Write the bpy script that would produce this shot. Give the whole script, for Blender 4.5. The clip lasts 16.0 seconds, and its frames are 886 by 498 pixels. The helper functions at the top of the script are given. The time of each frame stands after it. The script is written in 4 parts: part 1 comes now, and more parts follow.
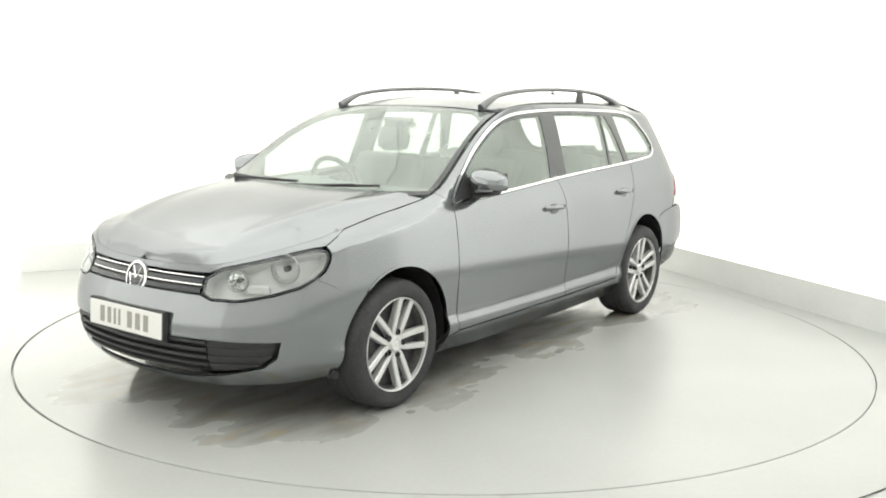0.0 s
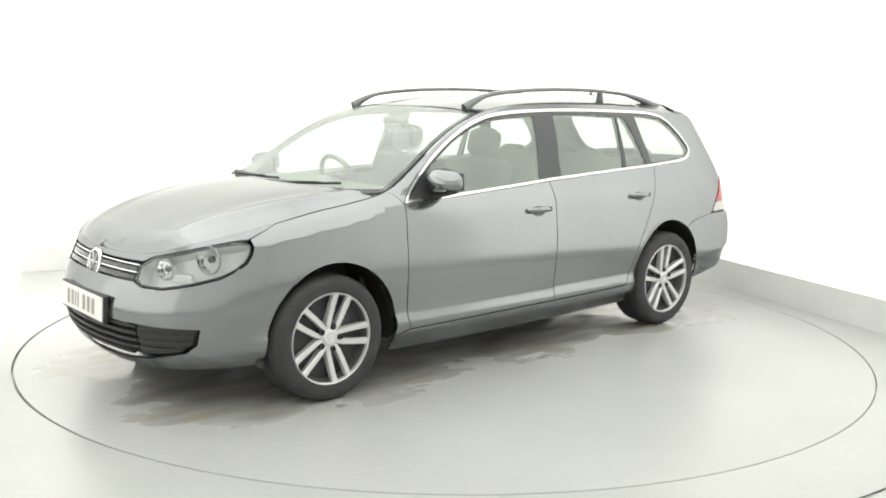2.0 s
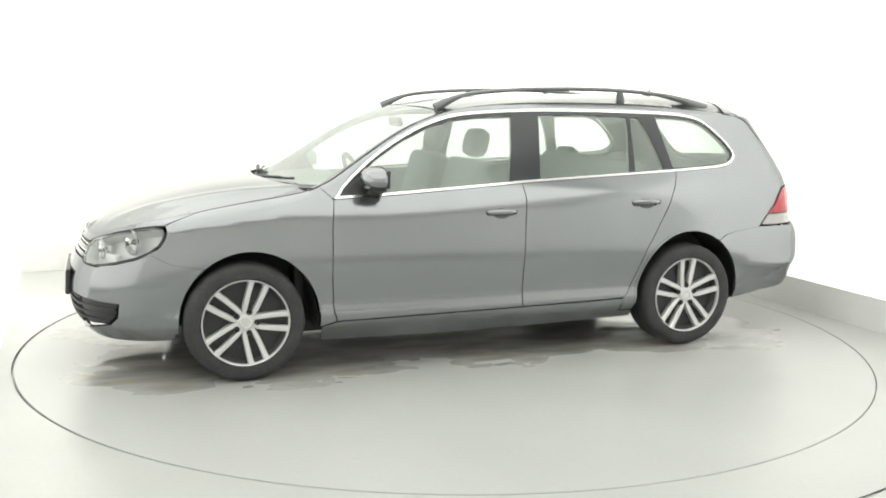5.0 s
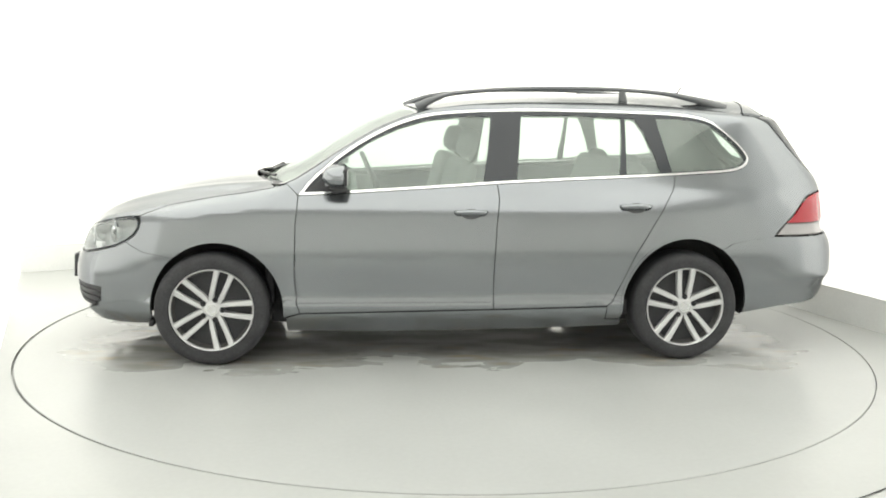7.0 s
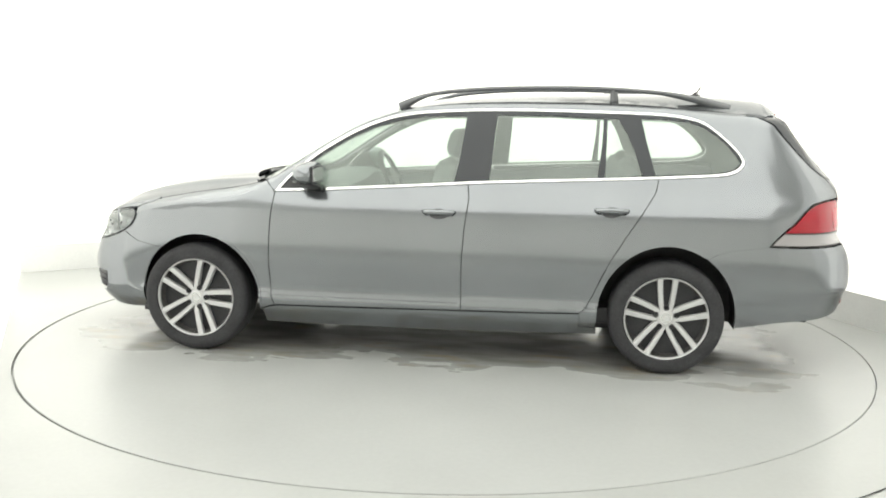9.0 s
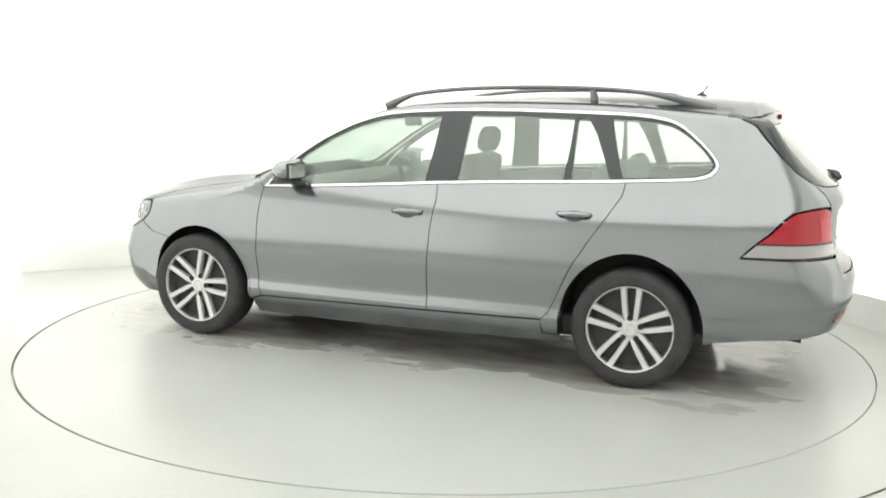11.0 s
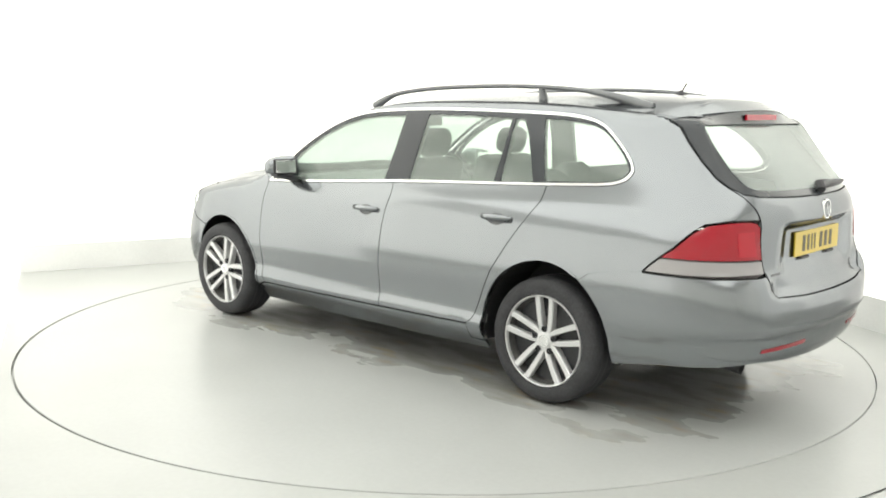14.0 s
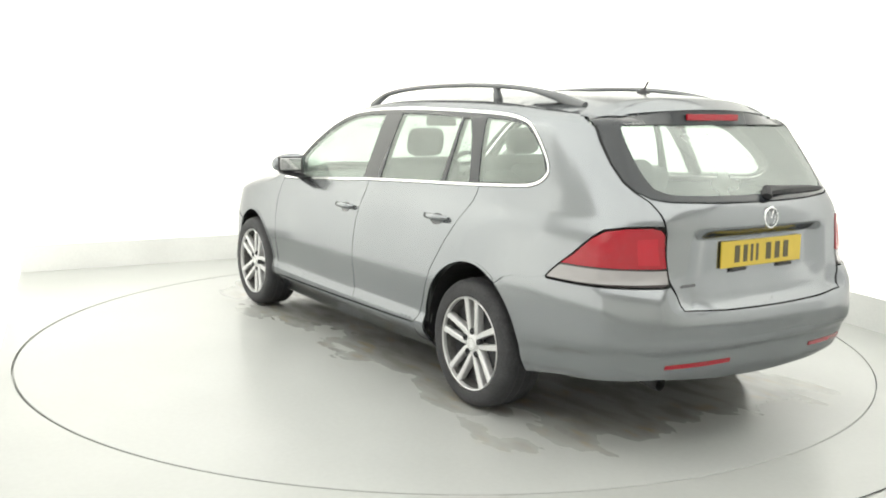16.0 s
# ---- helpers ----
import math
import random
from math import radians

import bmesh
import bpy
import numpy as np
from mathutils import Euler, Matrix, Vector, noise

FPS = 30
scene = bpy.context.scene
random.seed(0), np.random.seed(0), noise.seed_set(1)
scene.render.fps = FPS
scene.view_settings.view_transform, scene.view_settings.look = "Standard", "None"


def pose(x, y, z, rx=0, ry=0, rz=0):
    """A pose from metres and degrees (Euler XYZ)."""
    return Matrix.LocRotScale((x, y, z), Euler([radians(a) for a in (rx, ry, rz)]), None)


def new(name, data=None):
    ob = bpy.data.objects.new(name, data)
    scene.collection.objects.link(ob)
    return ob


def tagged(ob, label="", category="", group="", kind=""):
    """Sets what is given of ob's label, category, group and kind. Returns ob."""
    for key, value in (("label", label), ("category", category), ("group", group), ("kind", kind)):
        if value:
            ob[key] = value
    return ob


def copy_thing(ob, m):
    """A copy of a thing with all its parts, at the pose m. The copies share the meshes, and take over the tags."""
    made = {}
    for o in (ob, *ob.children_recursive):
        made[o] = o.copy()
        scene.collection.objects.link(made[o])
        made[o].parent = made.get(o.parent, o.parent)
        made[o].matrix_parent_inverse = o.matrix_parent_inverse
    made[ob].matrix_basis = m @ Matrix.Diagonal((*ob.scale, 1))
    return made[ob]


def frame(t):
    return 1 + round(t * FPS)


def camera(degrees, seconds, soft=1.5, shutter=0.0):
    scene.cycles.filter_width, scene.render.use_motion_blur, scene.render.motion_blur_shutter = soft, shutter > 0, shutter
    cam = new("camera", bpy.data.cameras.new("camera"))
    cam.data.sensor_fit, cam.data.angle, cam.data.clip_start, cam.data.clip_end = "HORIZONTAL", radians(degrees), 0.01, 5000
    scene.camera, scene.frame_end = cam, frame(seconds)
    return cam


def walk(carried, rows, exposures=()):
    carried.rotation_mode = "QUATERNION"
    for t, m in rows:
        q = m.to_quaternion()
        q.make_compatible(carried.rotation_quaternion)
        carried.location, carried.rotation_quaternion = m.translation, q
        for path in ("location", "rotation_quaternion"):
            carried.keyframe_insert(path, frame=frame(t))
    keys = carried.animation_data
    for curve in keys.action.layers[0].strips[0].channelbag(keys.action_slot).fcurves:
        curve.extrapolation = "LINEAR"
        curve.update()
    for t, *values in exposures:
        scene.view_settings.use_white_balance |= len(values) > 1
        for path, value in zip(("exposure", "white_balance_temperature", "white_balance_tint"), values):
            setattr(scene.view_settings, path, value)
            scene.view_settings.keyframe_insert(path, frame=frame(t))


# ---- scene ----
from mathutils import geometry

# ---- camera: it stands still before a turning platform ----
cam = camera(50.7, 16.0, soft=1.9)
CAM_POSE = Matrix.Translation((0, -5.657, 1.412)) @ pose(0, 0, 0, 81.0, 0, 0.2) @ pose(0, 0, 0, 0, 0, 0.957)
walk(cam, [(0.0, CAM_POSE), (16.0, CAM_POSE)], exposures=[(0.0, 0.40), (16.0, 0.40)])

# ---- light: a closed studio booth, lit by ceiling panels out of view and by glow added to its walls ----
world = bpy.data.worlds.new("studio")
scene.world = world
world.use_nodes = True
world.node_tree.nodes["Background"].inputs[0].default_value = (0.9, 0.93, 0.9, 1)
world.node_tree.nodes["Background"].inputs[1].default_value = 0.05
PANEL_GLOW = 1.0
# emission added to the walls, so that they come out overexposed
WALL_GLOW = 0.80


# ---- materials ----
def material(name, color, rough=0.5, metal=0.0, coat=0.0, spec=0.5, grain=0.0, grain_scale=60.0, stain=0.0,
             stain_scale=3.0, bump=0.0, bump_scale=200.0, trans=0.0, ior=1.45, emit=0.0, edge=1.0):
    """A principled material, with variation of its colour at two scales and fine relief."""
    m = bpy.data.materials.new(name)
    m.use_nodes = True
    nt = m.node_tree
    b = nt.nodes["Principled BSDF"]
    b.inputs["Roughness"].default_value = rough
    b.inputs["Metallic"].default_value = metal
    b.inputs["Coat Weight"].default_value = coat
    b.inputs["Coat Roughness"].default_value = 0.04
    b.inputs["Specular IOR Level"].default_value = spec
    b.inputs["Transmission Weight"].default_value = trans
    b.inputs["IOR"].default_value = ior
    b.inputs["Specular Tint"].default_value = (edge, edge, edge, 1)
    b.inputs["Base Color"].default_value = (*color, 1)
    if emit:
        b.inputs["Emission Color"].default_value = (*color, 1)
        b.inputs["Emission Strength"].default_value = emit
    tc = nt.nodes.new("ShaderNodeTexCoord")
    if grain or stain:
        last = None
        for amount, size, detail in ((grain, grain_scale, 2.0), (stain, stain_scale, 5.0)):
            if not amount:
                continue
            n = nt.nodes.new("ShaderNodeTexNoise")
            n.inputs["Scale"].default_value = size
            n.inputs["Detail"].default_value = detail
            nt.links.new(tc.outputs["Object"], n.inputs["Vector"])
            r = nt.nodes.new("ShaderNodeMapRange")
            r.inputs["From Min"].default_value, r.inputs["From Max"].default_value = 0.3, 0.7
            r.inputs["To Min"].default_value, r.inputs["To Max"].default_value = 1 - amount, 1 + amount
            nt.links.new(n.outputs["Fac"], r.inputs["Value"])
            mix = nt.nodes.new("ShaderNodeVectorMath")
            mix.operation = "SCALE"
            if last:
                nt.links.new(last, mix.inputs[0])
            else:
                mix.inputs[0].default_value = color
            nt.links.new(r.outputs[0], mix.inputs["Scale"])
            last = mix.outputs[0]
        nt.links.new(last, b.inputs["Base Color"])
    if bump:
        n = nt.nodes.new("ShaderNodeTexNoise")
        n.inputs["Scale"].default_value = bump_scale
        n.inputs["Detail"].default_value = 3.0
        nt.links.new(tc.outputs["Object"], n.inputs["Vector"])
        bp = nt.nodes.new("ShaderNodeBump")
        bp.inputs["Strength"].default_value = bump
        bp.inputs["Distance"].default_value = 0.002
        nt.links.new(n.outputs["Fac"], bp.inputs["Height"])
        nt.links.new(bp.outputs[0], b.inputs["Normal"])
    return m


def platform_paint():
    """Glossy pale paint, smeared with damp and dirt; shade round the car's outline is mixed into the damp."""
    m = material("platform_paint", (0.42, 0.43, 0.418), rough=0.30, stain=0.05, stain_scale=1.1, grain=0.02, grain_scale=40.0, bump=0.03, bump_scale=22.0)
    nt = m.node_tree
    b = nt.nodes["Principled BSDF"]
    dry = b.inputs["Base Color"].links[0].from_socket
    tc = nt.nodes.new("ShaderNodeTexCoord")

    def math_node(op, a, c, d=None):
        n = nt.nodes.new("ShaderNodeMath")
        n.operation = op
        for i, v in enumerate((a, c, d)):
            if v is None:
                continue
            if isinstance(v, (int, float)):
                n.inputs[i].default_value = v
            else:
                nt.links.new(v, n.inputs[i])
        return n.outputs[0]

    def streaks(sx, sy, detail, lo, hi, shift):
        mp = nt.nodes.new("ShaderNodeMapping")
        mp.inputs["Scale"].default_value = (sx, sy, 1)
        mp.inputs["Location"].default_value = (shift, shift * 1.7, 0)
        nt.links.new(tc.outputs["Object"], mp.inputs["Vector"])
        n = nt.nodes.new("ShaderNodeTexNoise")
        n.inputs["Scale"].default_value = 1.0
        n.inputs["Detail"].default_value = detail
        nt.links.new(mp.outputs[0], n.inputs["Vector"])
        return ramp(n.outputs["Fac"], lo, hi)

    def ramp(v, lo, hi):
        r = nt.nodes.new("ShaderNodeMapRange")
        r.interpolation_type = "SMOOTHSTEP"
        r.inputs["From Min"].default_value, r.inputs["From Max"].default_value = lo, hi
        nt.links.new(v, r.inputs["Value"])
        return r.outputs[0]

    def blend(a, color, fac):
        n = nt.nodes.new("ShaderNodeMix")
        n.data_type = "RGBA"
        nt.links.new(fac, n.inputs["Factor"])
        nt.links.new(a, n.inputs["A"])
        n.inputs["B"].default_value = (*color, 1)
        return n.outputs["Result"]

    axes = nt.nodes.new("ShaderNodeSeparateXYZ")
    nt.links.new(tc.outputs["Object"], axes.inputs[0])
    # distance from the car's footprint: the darkening carries its contact shade besides the damp
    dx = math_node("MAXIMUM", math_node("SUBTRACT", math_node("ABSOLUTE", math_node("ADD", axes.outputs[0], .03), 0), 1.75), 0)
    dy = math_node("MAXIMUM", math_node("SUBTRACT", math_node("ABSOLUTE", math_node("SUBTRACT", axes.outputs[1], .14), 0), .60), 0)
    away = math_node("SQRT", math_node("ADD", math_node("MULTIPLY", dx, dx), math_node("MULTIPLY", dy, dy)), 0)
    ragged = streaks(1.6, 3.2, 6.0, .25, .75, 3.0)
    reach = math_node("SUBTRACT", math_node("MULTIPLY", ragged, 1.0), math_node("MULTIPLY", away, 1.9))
    damp_shade = ramp(reach, -.22, .36)
    pools = math_node("MULTIPLY", damp_shade, streaks(2.6, 8.0, 5.0, .42, .60, 8.0))
    dirt = math_node("MULTIPLY", math_node("MULTIPLY", damp_shade, math_node("SUBTRACT", 1.0, ramp(reach, .15, .6))), streaks(4.0, 11.0, 6.0, .50, .68, 21.0))
    col = blend(dry, (.368, .370, .350), damp_shade)
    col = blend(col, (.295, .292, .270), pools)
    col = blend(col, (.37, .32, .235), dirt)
    nt.links.new(col, b.inputs["Base Color"])
    gloss = math_node("SUBTRACT", .30, math_node("MULTIPLY", damp_shade, .13))
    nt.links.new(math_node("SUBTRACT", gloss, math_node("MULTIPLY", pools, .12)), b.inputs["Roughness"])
    return m


PAINT = material("grey_metallic_paint", (0.283, 0.297, 0.311), rough=0.165, metal=0.88, coat=0.3, edge=0.42, grain=0.05, grain_scale=900.0, stain=0.03, stain_scale=2.0)
BLACK = material("black_plastic", (0.040, 0.040, 0.043), rough=0.5, grain=0.12, grain_scale=80.0, bump=0.1, bump_scale=120.0)
GLOSS_BLACK = material("gloss_black", (0.034, 0.038, 0.043), rough=0.2, coat=0.25)
CHROME = material("chrome", (0.88, 0.88, 0.88), rough=0.16, metal=1.0)
RUBBER = material("tyre_rubber", (0.042, 0.042, 0.045), rough=0.72, grain=0.2, grain_scale=90.0, stain=0.2, stain_scale=9.0, bump=0.3, bump_scale=160.0)
ALLOY = material("alloy", (0.70, 0.70, 0.70), rough=0.34, metal=0.45, grain=0.04, grain_scale=200.0)
BARREL = material("dark_barrel", (0.085, 0.083, 0.080), rough=0.6, metal=0.3, grain=0.2, grain_scale=60.0)
# blacker than the other plastic: shade inside wheels and arches is in the colour
WHEEL_SHADE = material("wheel_shade", (0.02, 0.02, 0.021), rough=0.6, grain=0.2, grain_scale=60.0)
DARK_METAL = material("dark_metal", (0.06, 0.06, 0.062), rough=0.5, metal=0.6, grain=0.2, grain_scale=40.0)
RED_LENS = material("red_lens", (0.36, 0.006, 0.018), rough=0.18, coat=0.35)
LAMP_BOWL = material("lamp_bowl", (0.64, 0.65, 0.65), rough=0.3, metal=0.3)
MIRRORED = material("mirrored_bowl", (0.90, 0.91, 0.91), rough=0.08, metal=1.0)
LAMP_TRIM = material("lamp_trim", (0.28, 0.29, 0.295), rough=0.3, metal=0.3)
WHITE_LENS = material("white_lens", (0.33, 0.315, 0.315), rough=0.14, coat=1.0)
PLATE_WHITE = material("plate_white", (0.8, 0.8, 0.78), rough=0.35, grain=0.02)
PLATE_YELLOW = material("plate_yellow", (0.68, 0.50, 0.06), rough=0.35, grain=0.02)
PLATE_INK = material("plate_ink", (0.10, 0.085, 0.04), rough=0.5)
# front plate ink, its colour greyed the way overexposure washes it out
GLARE_INK = material("glare_ink", (0.34, 0.33, 0.30), rough=0.5)
FABRIC = material("seat_fabric", (0.15, 0.155, 0.155), rough=0.9, grain=0.12, grain_scale=40.0)
TRIM_GREY = material("cabin_trim", (0.20, 0.21, 0.205), rough=0.75, grain=0.06, grain_scale=30.0)
LINING = material("roof_lining", (0.6, 0.61, 0.59), rough=0.9, grain=0.03, grain_scale=30.0)
WALL_WHITE = material("wall_white", (0.865, 0.865, 0.86), rough=0.6, stain=0.012, stain_scale=0.8, bump=0.05, bump_scale=60.0)
# white walls in three strengths of added emission, to whiten them and set reflections
GLOW_WALL = material("glow_white", (0.87, 0.865, 0.825), rough=0.8, stain=0.012, stain_scale=0.8, emit=WALL_GLOW)
HALF_GLOW_WALL = material("half_glow_white", (0.80, 0.80, 0.78), rough=0.8, stain=0.02, stain_scale=0.8, emit=WALL_GLOW * 0.42)
WEAK_GLOW_WALL = material("weak_glow_white", (0.87, 0.865, 0.835), rough=0.8, stain=0.012, stain_scale=0.8, emit=WALL_GLOW * 0.2)
SKIRT_GREY = material("skirting_grey", (0.76, 0.765, 0.75), rough=0.45, stain=0.05, stain_scale=2.5, grain=0.02)
FLOOR_PAINT = material("floor_paint", (0.415, 0.425, 0.41), rough=0.28, stain=0.05, stain_scale=1.3, grain=0.02, grain_scale=40.0, bump=0.03, bump_scale=25.0)
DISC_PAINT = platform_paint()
SEAM = material("seam", (0.03, 0.03, 0.03), rough=0.8)
WET = material("wet_floor", (0.34, 0.34, 0.32), rough=0.05, stain=0.25, stain_scale=7.0, bump=0.06, bump_scale=9.0)
RAIL = material("rail_anodised", (0.17, 0.175, 0.18), rough=0.35, metal=0.6, grain=0.05, grain_scale=300.0)
PANEL = material("light_panel", (1.0, 1.0, 0.96), emit=PANEL_GLOW)


def glass_material(name, tint, clear, film, haze_color=(0.66, 0.74, 0.69), sheen=0.5):
    """Thin glass: clear transmission, a mirror reflection that grows at grazing angles, and a pale film of drying water
    with haze mixed in.
    """
    m = bpy.data.materials.new(name)
    m.use_nodes = True
    nt = m.node_tree
    nt.nodes.remove(nt.nodes["Principled BSDF"])
    out = nt.nodes["Material Output"]
    see = nt.nodes.new("ShaderNodeBsdfTransparent")
    see.inputs[0].default_value = (*tint, 1)
    # diffuse colour that veils the cabin like glare, besides the water film
    haze = nt.nodes.new("ShaderNodeBsdfDiffuse")
    haze.inputs[0].default_value = (*haze_color, 1)
    tc = nt.nodes.new("ShaderNodeTexCoord")
    noise_tex = nt.nodes.new("ShaderNodeTexNoise")
    noise_tex.inputs["Scale"].default_value = 3.0
    noise_tex.inputs["Detail"].default_value = 3.0
    nt.links.new(tc.outputs["Object"], noise_tex.inputs["Vector"])
    span = nt.nodes.new("ShaderNodeMapRange")
    span.inputs["From Min"].default_value, span.inputs["From Max"].default_value = 0.35, 0.7
    span.inputs["To Min"].default_value, span.inputs["To Max"].default_value = film * 0.75, film * 1.3
    nt.links.new(noise_tex.outputs["Fac"], span.inputs["Value"])
    body = nt.nodes.new("ShaderNodeMixShader")
    nt.links.new(span.outputs[0], body.inputs[0])
    nt.links.new(see.outputs[0], body.inputs[1])
    nt.links.new(haze.outputs[0], body.inputs[2])
    gloss = nt.nodes.new("ShaderNodeBsdfGlossy")
    gloss.inputs["Roughness"].default_value = 0.02
    gloss.inputs["Color"].default_value = (0.95, 0.97, 0.96, 1)
    lw = nt.nodes.new("ShaderNodeLayerWeight")
    lw.inputs["Blend"].default_value = 0.5
    steep = nt.nodes.new("ShaderNodeMath")
    steep.operation = "POWER"
    steep.inputs[1].default_value = 4.0
    nt.links.new(lw.outputs["Facing"], steep.inputs[0])
    fr = nt.nodes.new("ShaderNodeMath")
    fr.operation = "MULTIPLY_ADD"
    fr.inputs[1].default_value, fr.inputs[2].default_value = sheen, clear
    nt.links.new(steep.outputs[0], fr.inputs[0])
    mix = nt.nodes.new("ShaderNodeMixShader")
    nt.links.new(fr.outputs[0], mix.inputs[0])
    nt.links.new(body.outputs[0], mix.inputs[1])
    nt.links.new(gloss.outputs[0], mix.inputs[2])
    nt.links.new(mix.outputs[0], out.inputs["Surface"])
    return m


GLASS = glass_material("green_glass", (0.80, 0.89, 0.83), 0.07, 0.25, (0.58, 0.66, 0.60))
SCREEN_GLASS = glass_material("wet_hazed_screen_glass", (0.70, 0.79, 0.73), 0.08, 0.30, (0.50, 0.56, 0.52), 0.3)
WET_HAZED_GLASS = glass_material("wet_hazed_green_glass", (0.80, 0.88, 0.83), 0.08, 0.28)
LENS = glass_material("lamp_lens", (0.97, 0.98, 0.98), 0.05, 0.04)


# ---- mesh helpers ----
def ob_of(name, mesh, mat, parent=None, label="", m=None):
    mesh.materials.append(mat)
    ob = new(name, mesh)
    if parent is not None:
        ob.parent = parent
    if m is not None:
        ob.matrix_basis = m
    if label:
        tagged(ob, label)
    return ob


def part(name, bm, mat, parent=None, label="", smooth=None, m=None):
    """Links a bmesh as one mesh object under a thing or a part. smooth: the angle up to which edges shade smooth."""
    bm.normal_update()
    if smooth:
        for f in bm.faces:
            f.smooth = True
        for e in bm.edges:
            if len(e.link_faces) == 2 and e.calc_face_angle(0) > radians(smooth):
                e.smooth = False
    mesh = bpy.data.meshes.new(name)
    bm.to_mesh(mesh)
    bm.free()
    return ob_of(name, mesh, mat, parent, label, m)


def box(bm, x0, x1, y0, y1, z0, z1, m=None, bevel=0.0):
    r = bmesh.ops.create_cube(bm, size=1.0, matrix=Matrix.Translation(((x0 + x1) / 2, (y0 + y1) / 2, (z0 + z1) / 2)) @ Matrix.Diagonal((x1 - x0, y1 - y0, z1 - z0, 1)))
    vs = r["verts"]
    if bevel:
        es = list({e for v in vs for e in v.link_edges})
        fs = bmesh.ops.bevel(bm, geom=es, offset=bevel, segments=2, affect="EDGES", profile=0.5)
        vs = fs["verts"]
    if m is not None:
        bmesh.ops.transform(bm, matrix=m, verts=list({v for v in vs}))
    return bm


def lathe(bm, profile, n=48, axis="y", close=False, m=None):
    """Turns a profile of (radius, along) about an axis."""
    rings = []
    for r, a in profile:
        ring = []
        for k in range(n):
            w = 2 * math.pi * k / n
            c, s = r * math.cos(w), r * math.sin(w)
            co = Vector((c, a, s)) if axis == "y" else Vector((c, s, a)) if axis == "z" else Vector((a, c, s))
            ring.append(bm.verts.new(m @ co if m is not None else co))
        rings.append(ring)
    for a, b in zip(rings, rings[1:] + ([rings[0]] if close else [])):
        for k in range(n):
            bm.faces.new((a[k], a[(k + 1) % n], b[(k + 1) % n], b[k]))
    if not close:
        for ring in (rings[0], rings[-1]):
            if (ring[0].co - ring[n // 2].co).length > 1e-4:
                bm.faces.new(ring)
    bmesh.ops.recalc_face_normals(bm, faces=bm.faces)
    return bm


def tube(bm, pts, radius, n=8, ry=None, cap=True):
    """A tube along points; radius may be a list. ry: a flat section's other half-width."""
    pts = [Vector(p) for p in pts]
    rings = []
    for i, p in enumerate(pts):
        d = (pts[min(i + 1, len(pts) - 1)] - pts[max(i - 1, 0)]).normalized()
        side = d.cross(Vector((0, 0, 1)))
        side = side.normalized() if side.length > 1e-4 else Vector((0, 1, 0))
        up = side.cross(d).normalized()
        r = radius[i] if isinstance(radius, (list, tuple)) else radius
        q = (ry[i] if isinstance(ry, (list, tuple)) else ry) if ry else r
        rings.append([bm.verts.new(p + side * (r * math.cos(2 * math.pi * k / n)) + up * (q * math.sin(2 * math.pi * k / n))) for k in range(n)])
    for a, b in zip(rings, rings[1:]):
        for k in range(n):
            bm.faces.new((a[k], a[(k + 1) % n], b[(k + 1) % n], b[k]))
    if cap:
        bm.faces.new(rings[0][::-1]), bm.faces.new(rings[-1])
    bmesh.ops.recalc_face_normals(bm, faces=bm.faces)
    return bm


# ---- the car's skin, as smooth functions; x runs to the rear, h outward from the middle, z up ----
def smooth_curve(points, n=24):
    """A dense Catmull-Rom curve through points."""
    p = np.array(points, float)
    p = np.vstack([2 * p[0] - p[1], p, 2 * p[-1] - p[-2]])
    k = np.sqrt(np.linalg.norm(np.diff(p, axis=0), axis=1))
    out = []
    for i in range(1, len(p) - 2):
        t0, t1, t2, t3 = 0, k[i - 1], k[i - 1] + k[i], k[i - 1] + k[i] + k[i + 1]
        for t in np.linspace(t1, t2, n, endpoint=False):
            a1 = p[i - 1] * (t1 - t) / (t1 - t0) + p[i] * (t - t0) / (t1 - t0)
            a2 = p[i] * (t2 - t) / (t2 - t1) + p[i + 1] * (t - t1) / (t2 - t1)
            a3 = p[i + 1] * (t3 - t) / (t3 - t2) + p[i + 2] * (t - t2) / (t3 - t2)
            b1 = a1 * (t2 - t) / (t2 - t0) + a2 * (t - t0) / (t2 - t0)
            b2 = a2 * (t3 - t) / (t3 - t1) + a3 * (t - t1) / (t3 - t1)
            out.append(b1 * (t2 - t) / (t2 - t1) + b2 * (t - t1) / (t2 - t1))
    out.append(p[-2])
    return np.array(out)


class Profile:
    """A smooth function of one number through points."""
    def __init__(self, points):
        self.c = smooth_curve(points, 16)

    def __call__(self, a):
        return np.interp(a, self.c[:, 0], self.c[:, 1])


PLAN = smooth_curve([(-2.135, 0), (-2.122, .20), (-2.082, .42), (-2.00, .60), (-1.86, .735), (-1.65, .82), (-1.35, .862), (-.9, .880), (-.2, .888),
                     (.6, .888), (1.2, .880), (1.6, .862), (1.9, .836), (2.11, .772), (2.235, .635), (2.300, .42), (2.325, .20), (2.33, 0)])
ARC = np.concatenate([[0], np.cumsum(np.linalg.norm(np.diff(PLAN, axis=0), axis=1))])
S_END = float(ARC[-1])
SIDE_IN = Profile([(.10, .15), (.18, .095), (.23, .055), (.28, .016), (.315, .005), (.335, .006), (.37, .017), (.45, .011), (.54, .001), (.62, .001), (.70, .009), (.78, .022), (.84, .036), (.90, .060),
                   (.95, .086), (1.0, .104), (1.1, .135), (1.25, .185), (1.34, .222), (1.40, .26), (1.46, .31)])
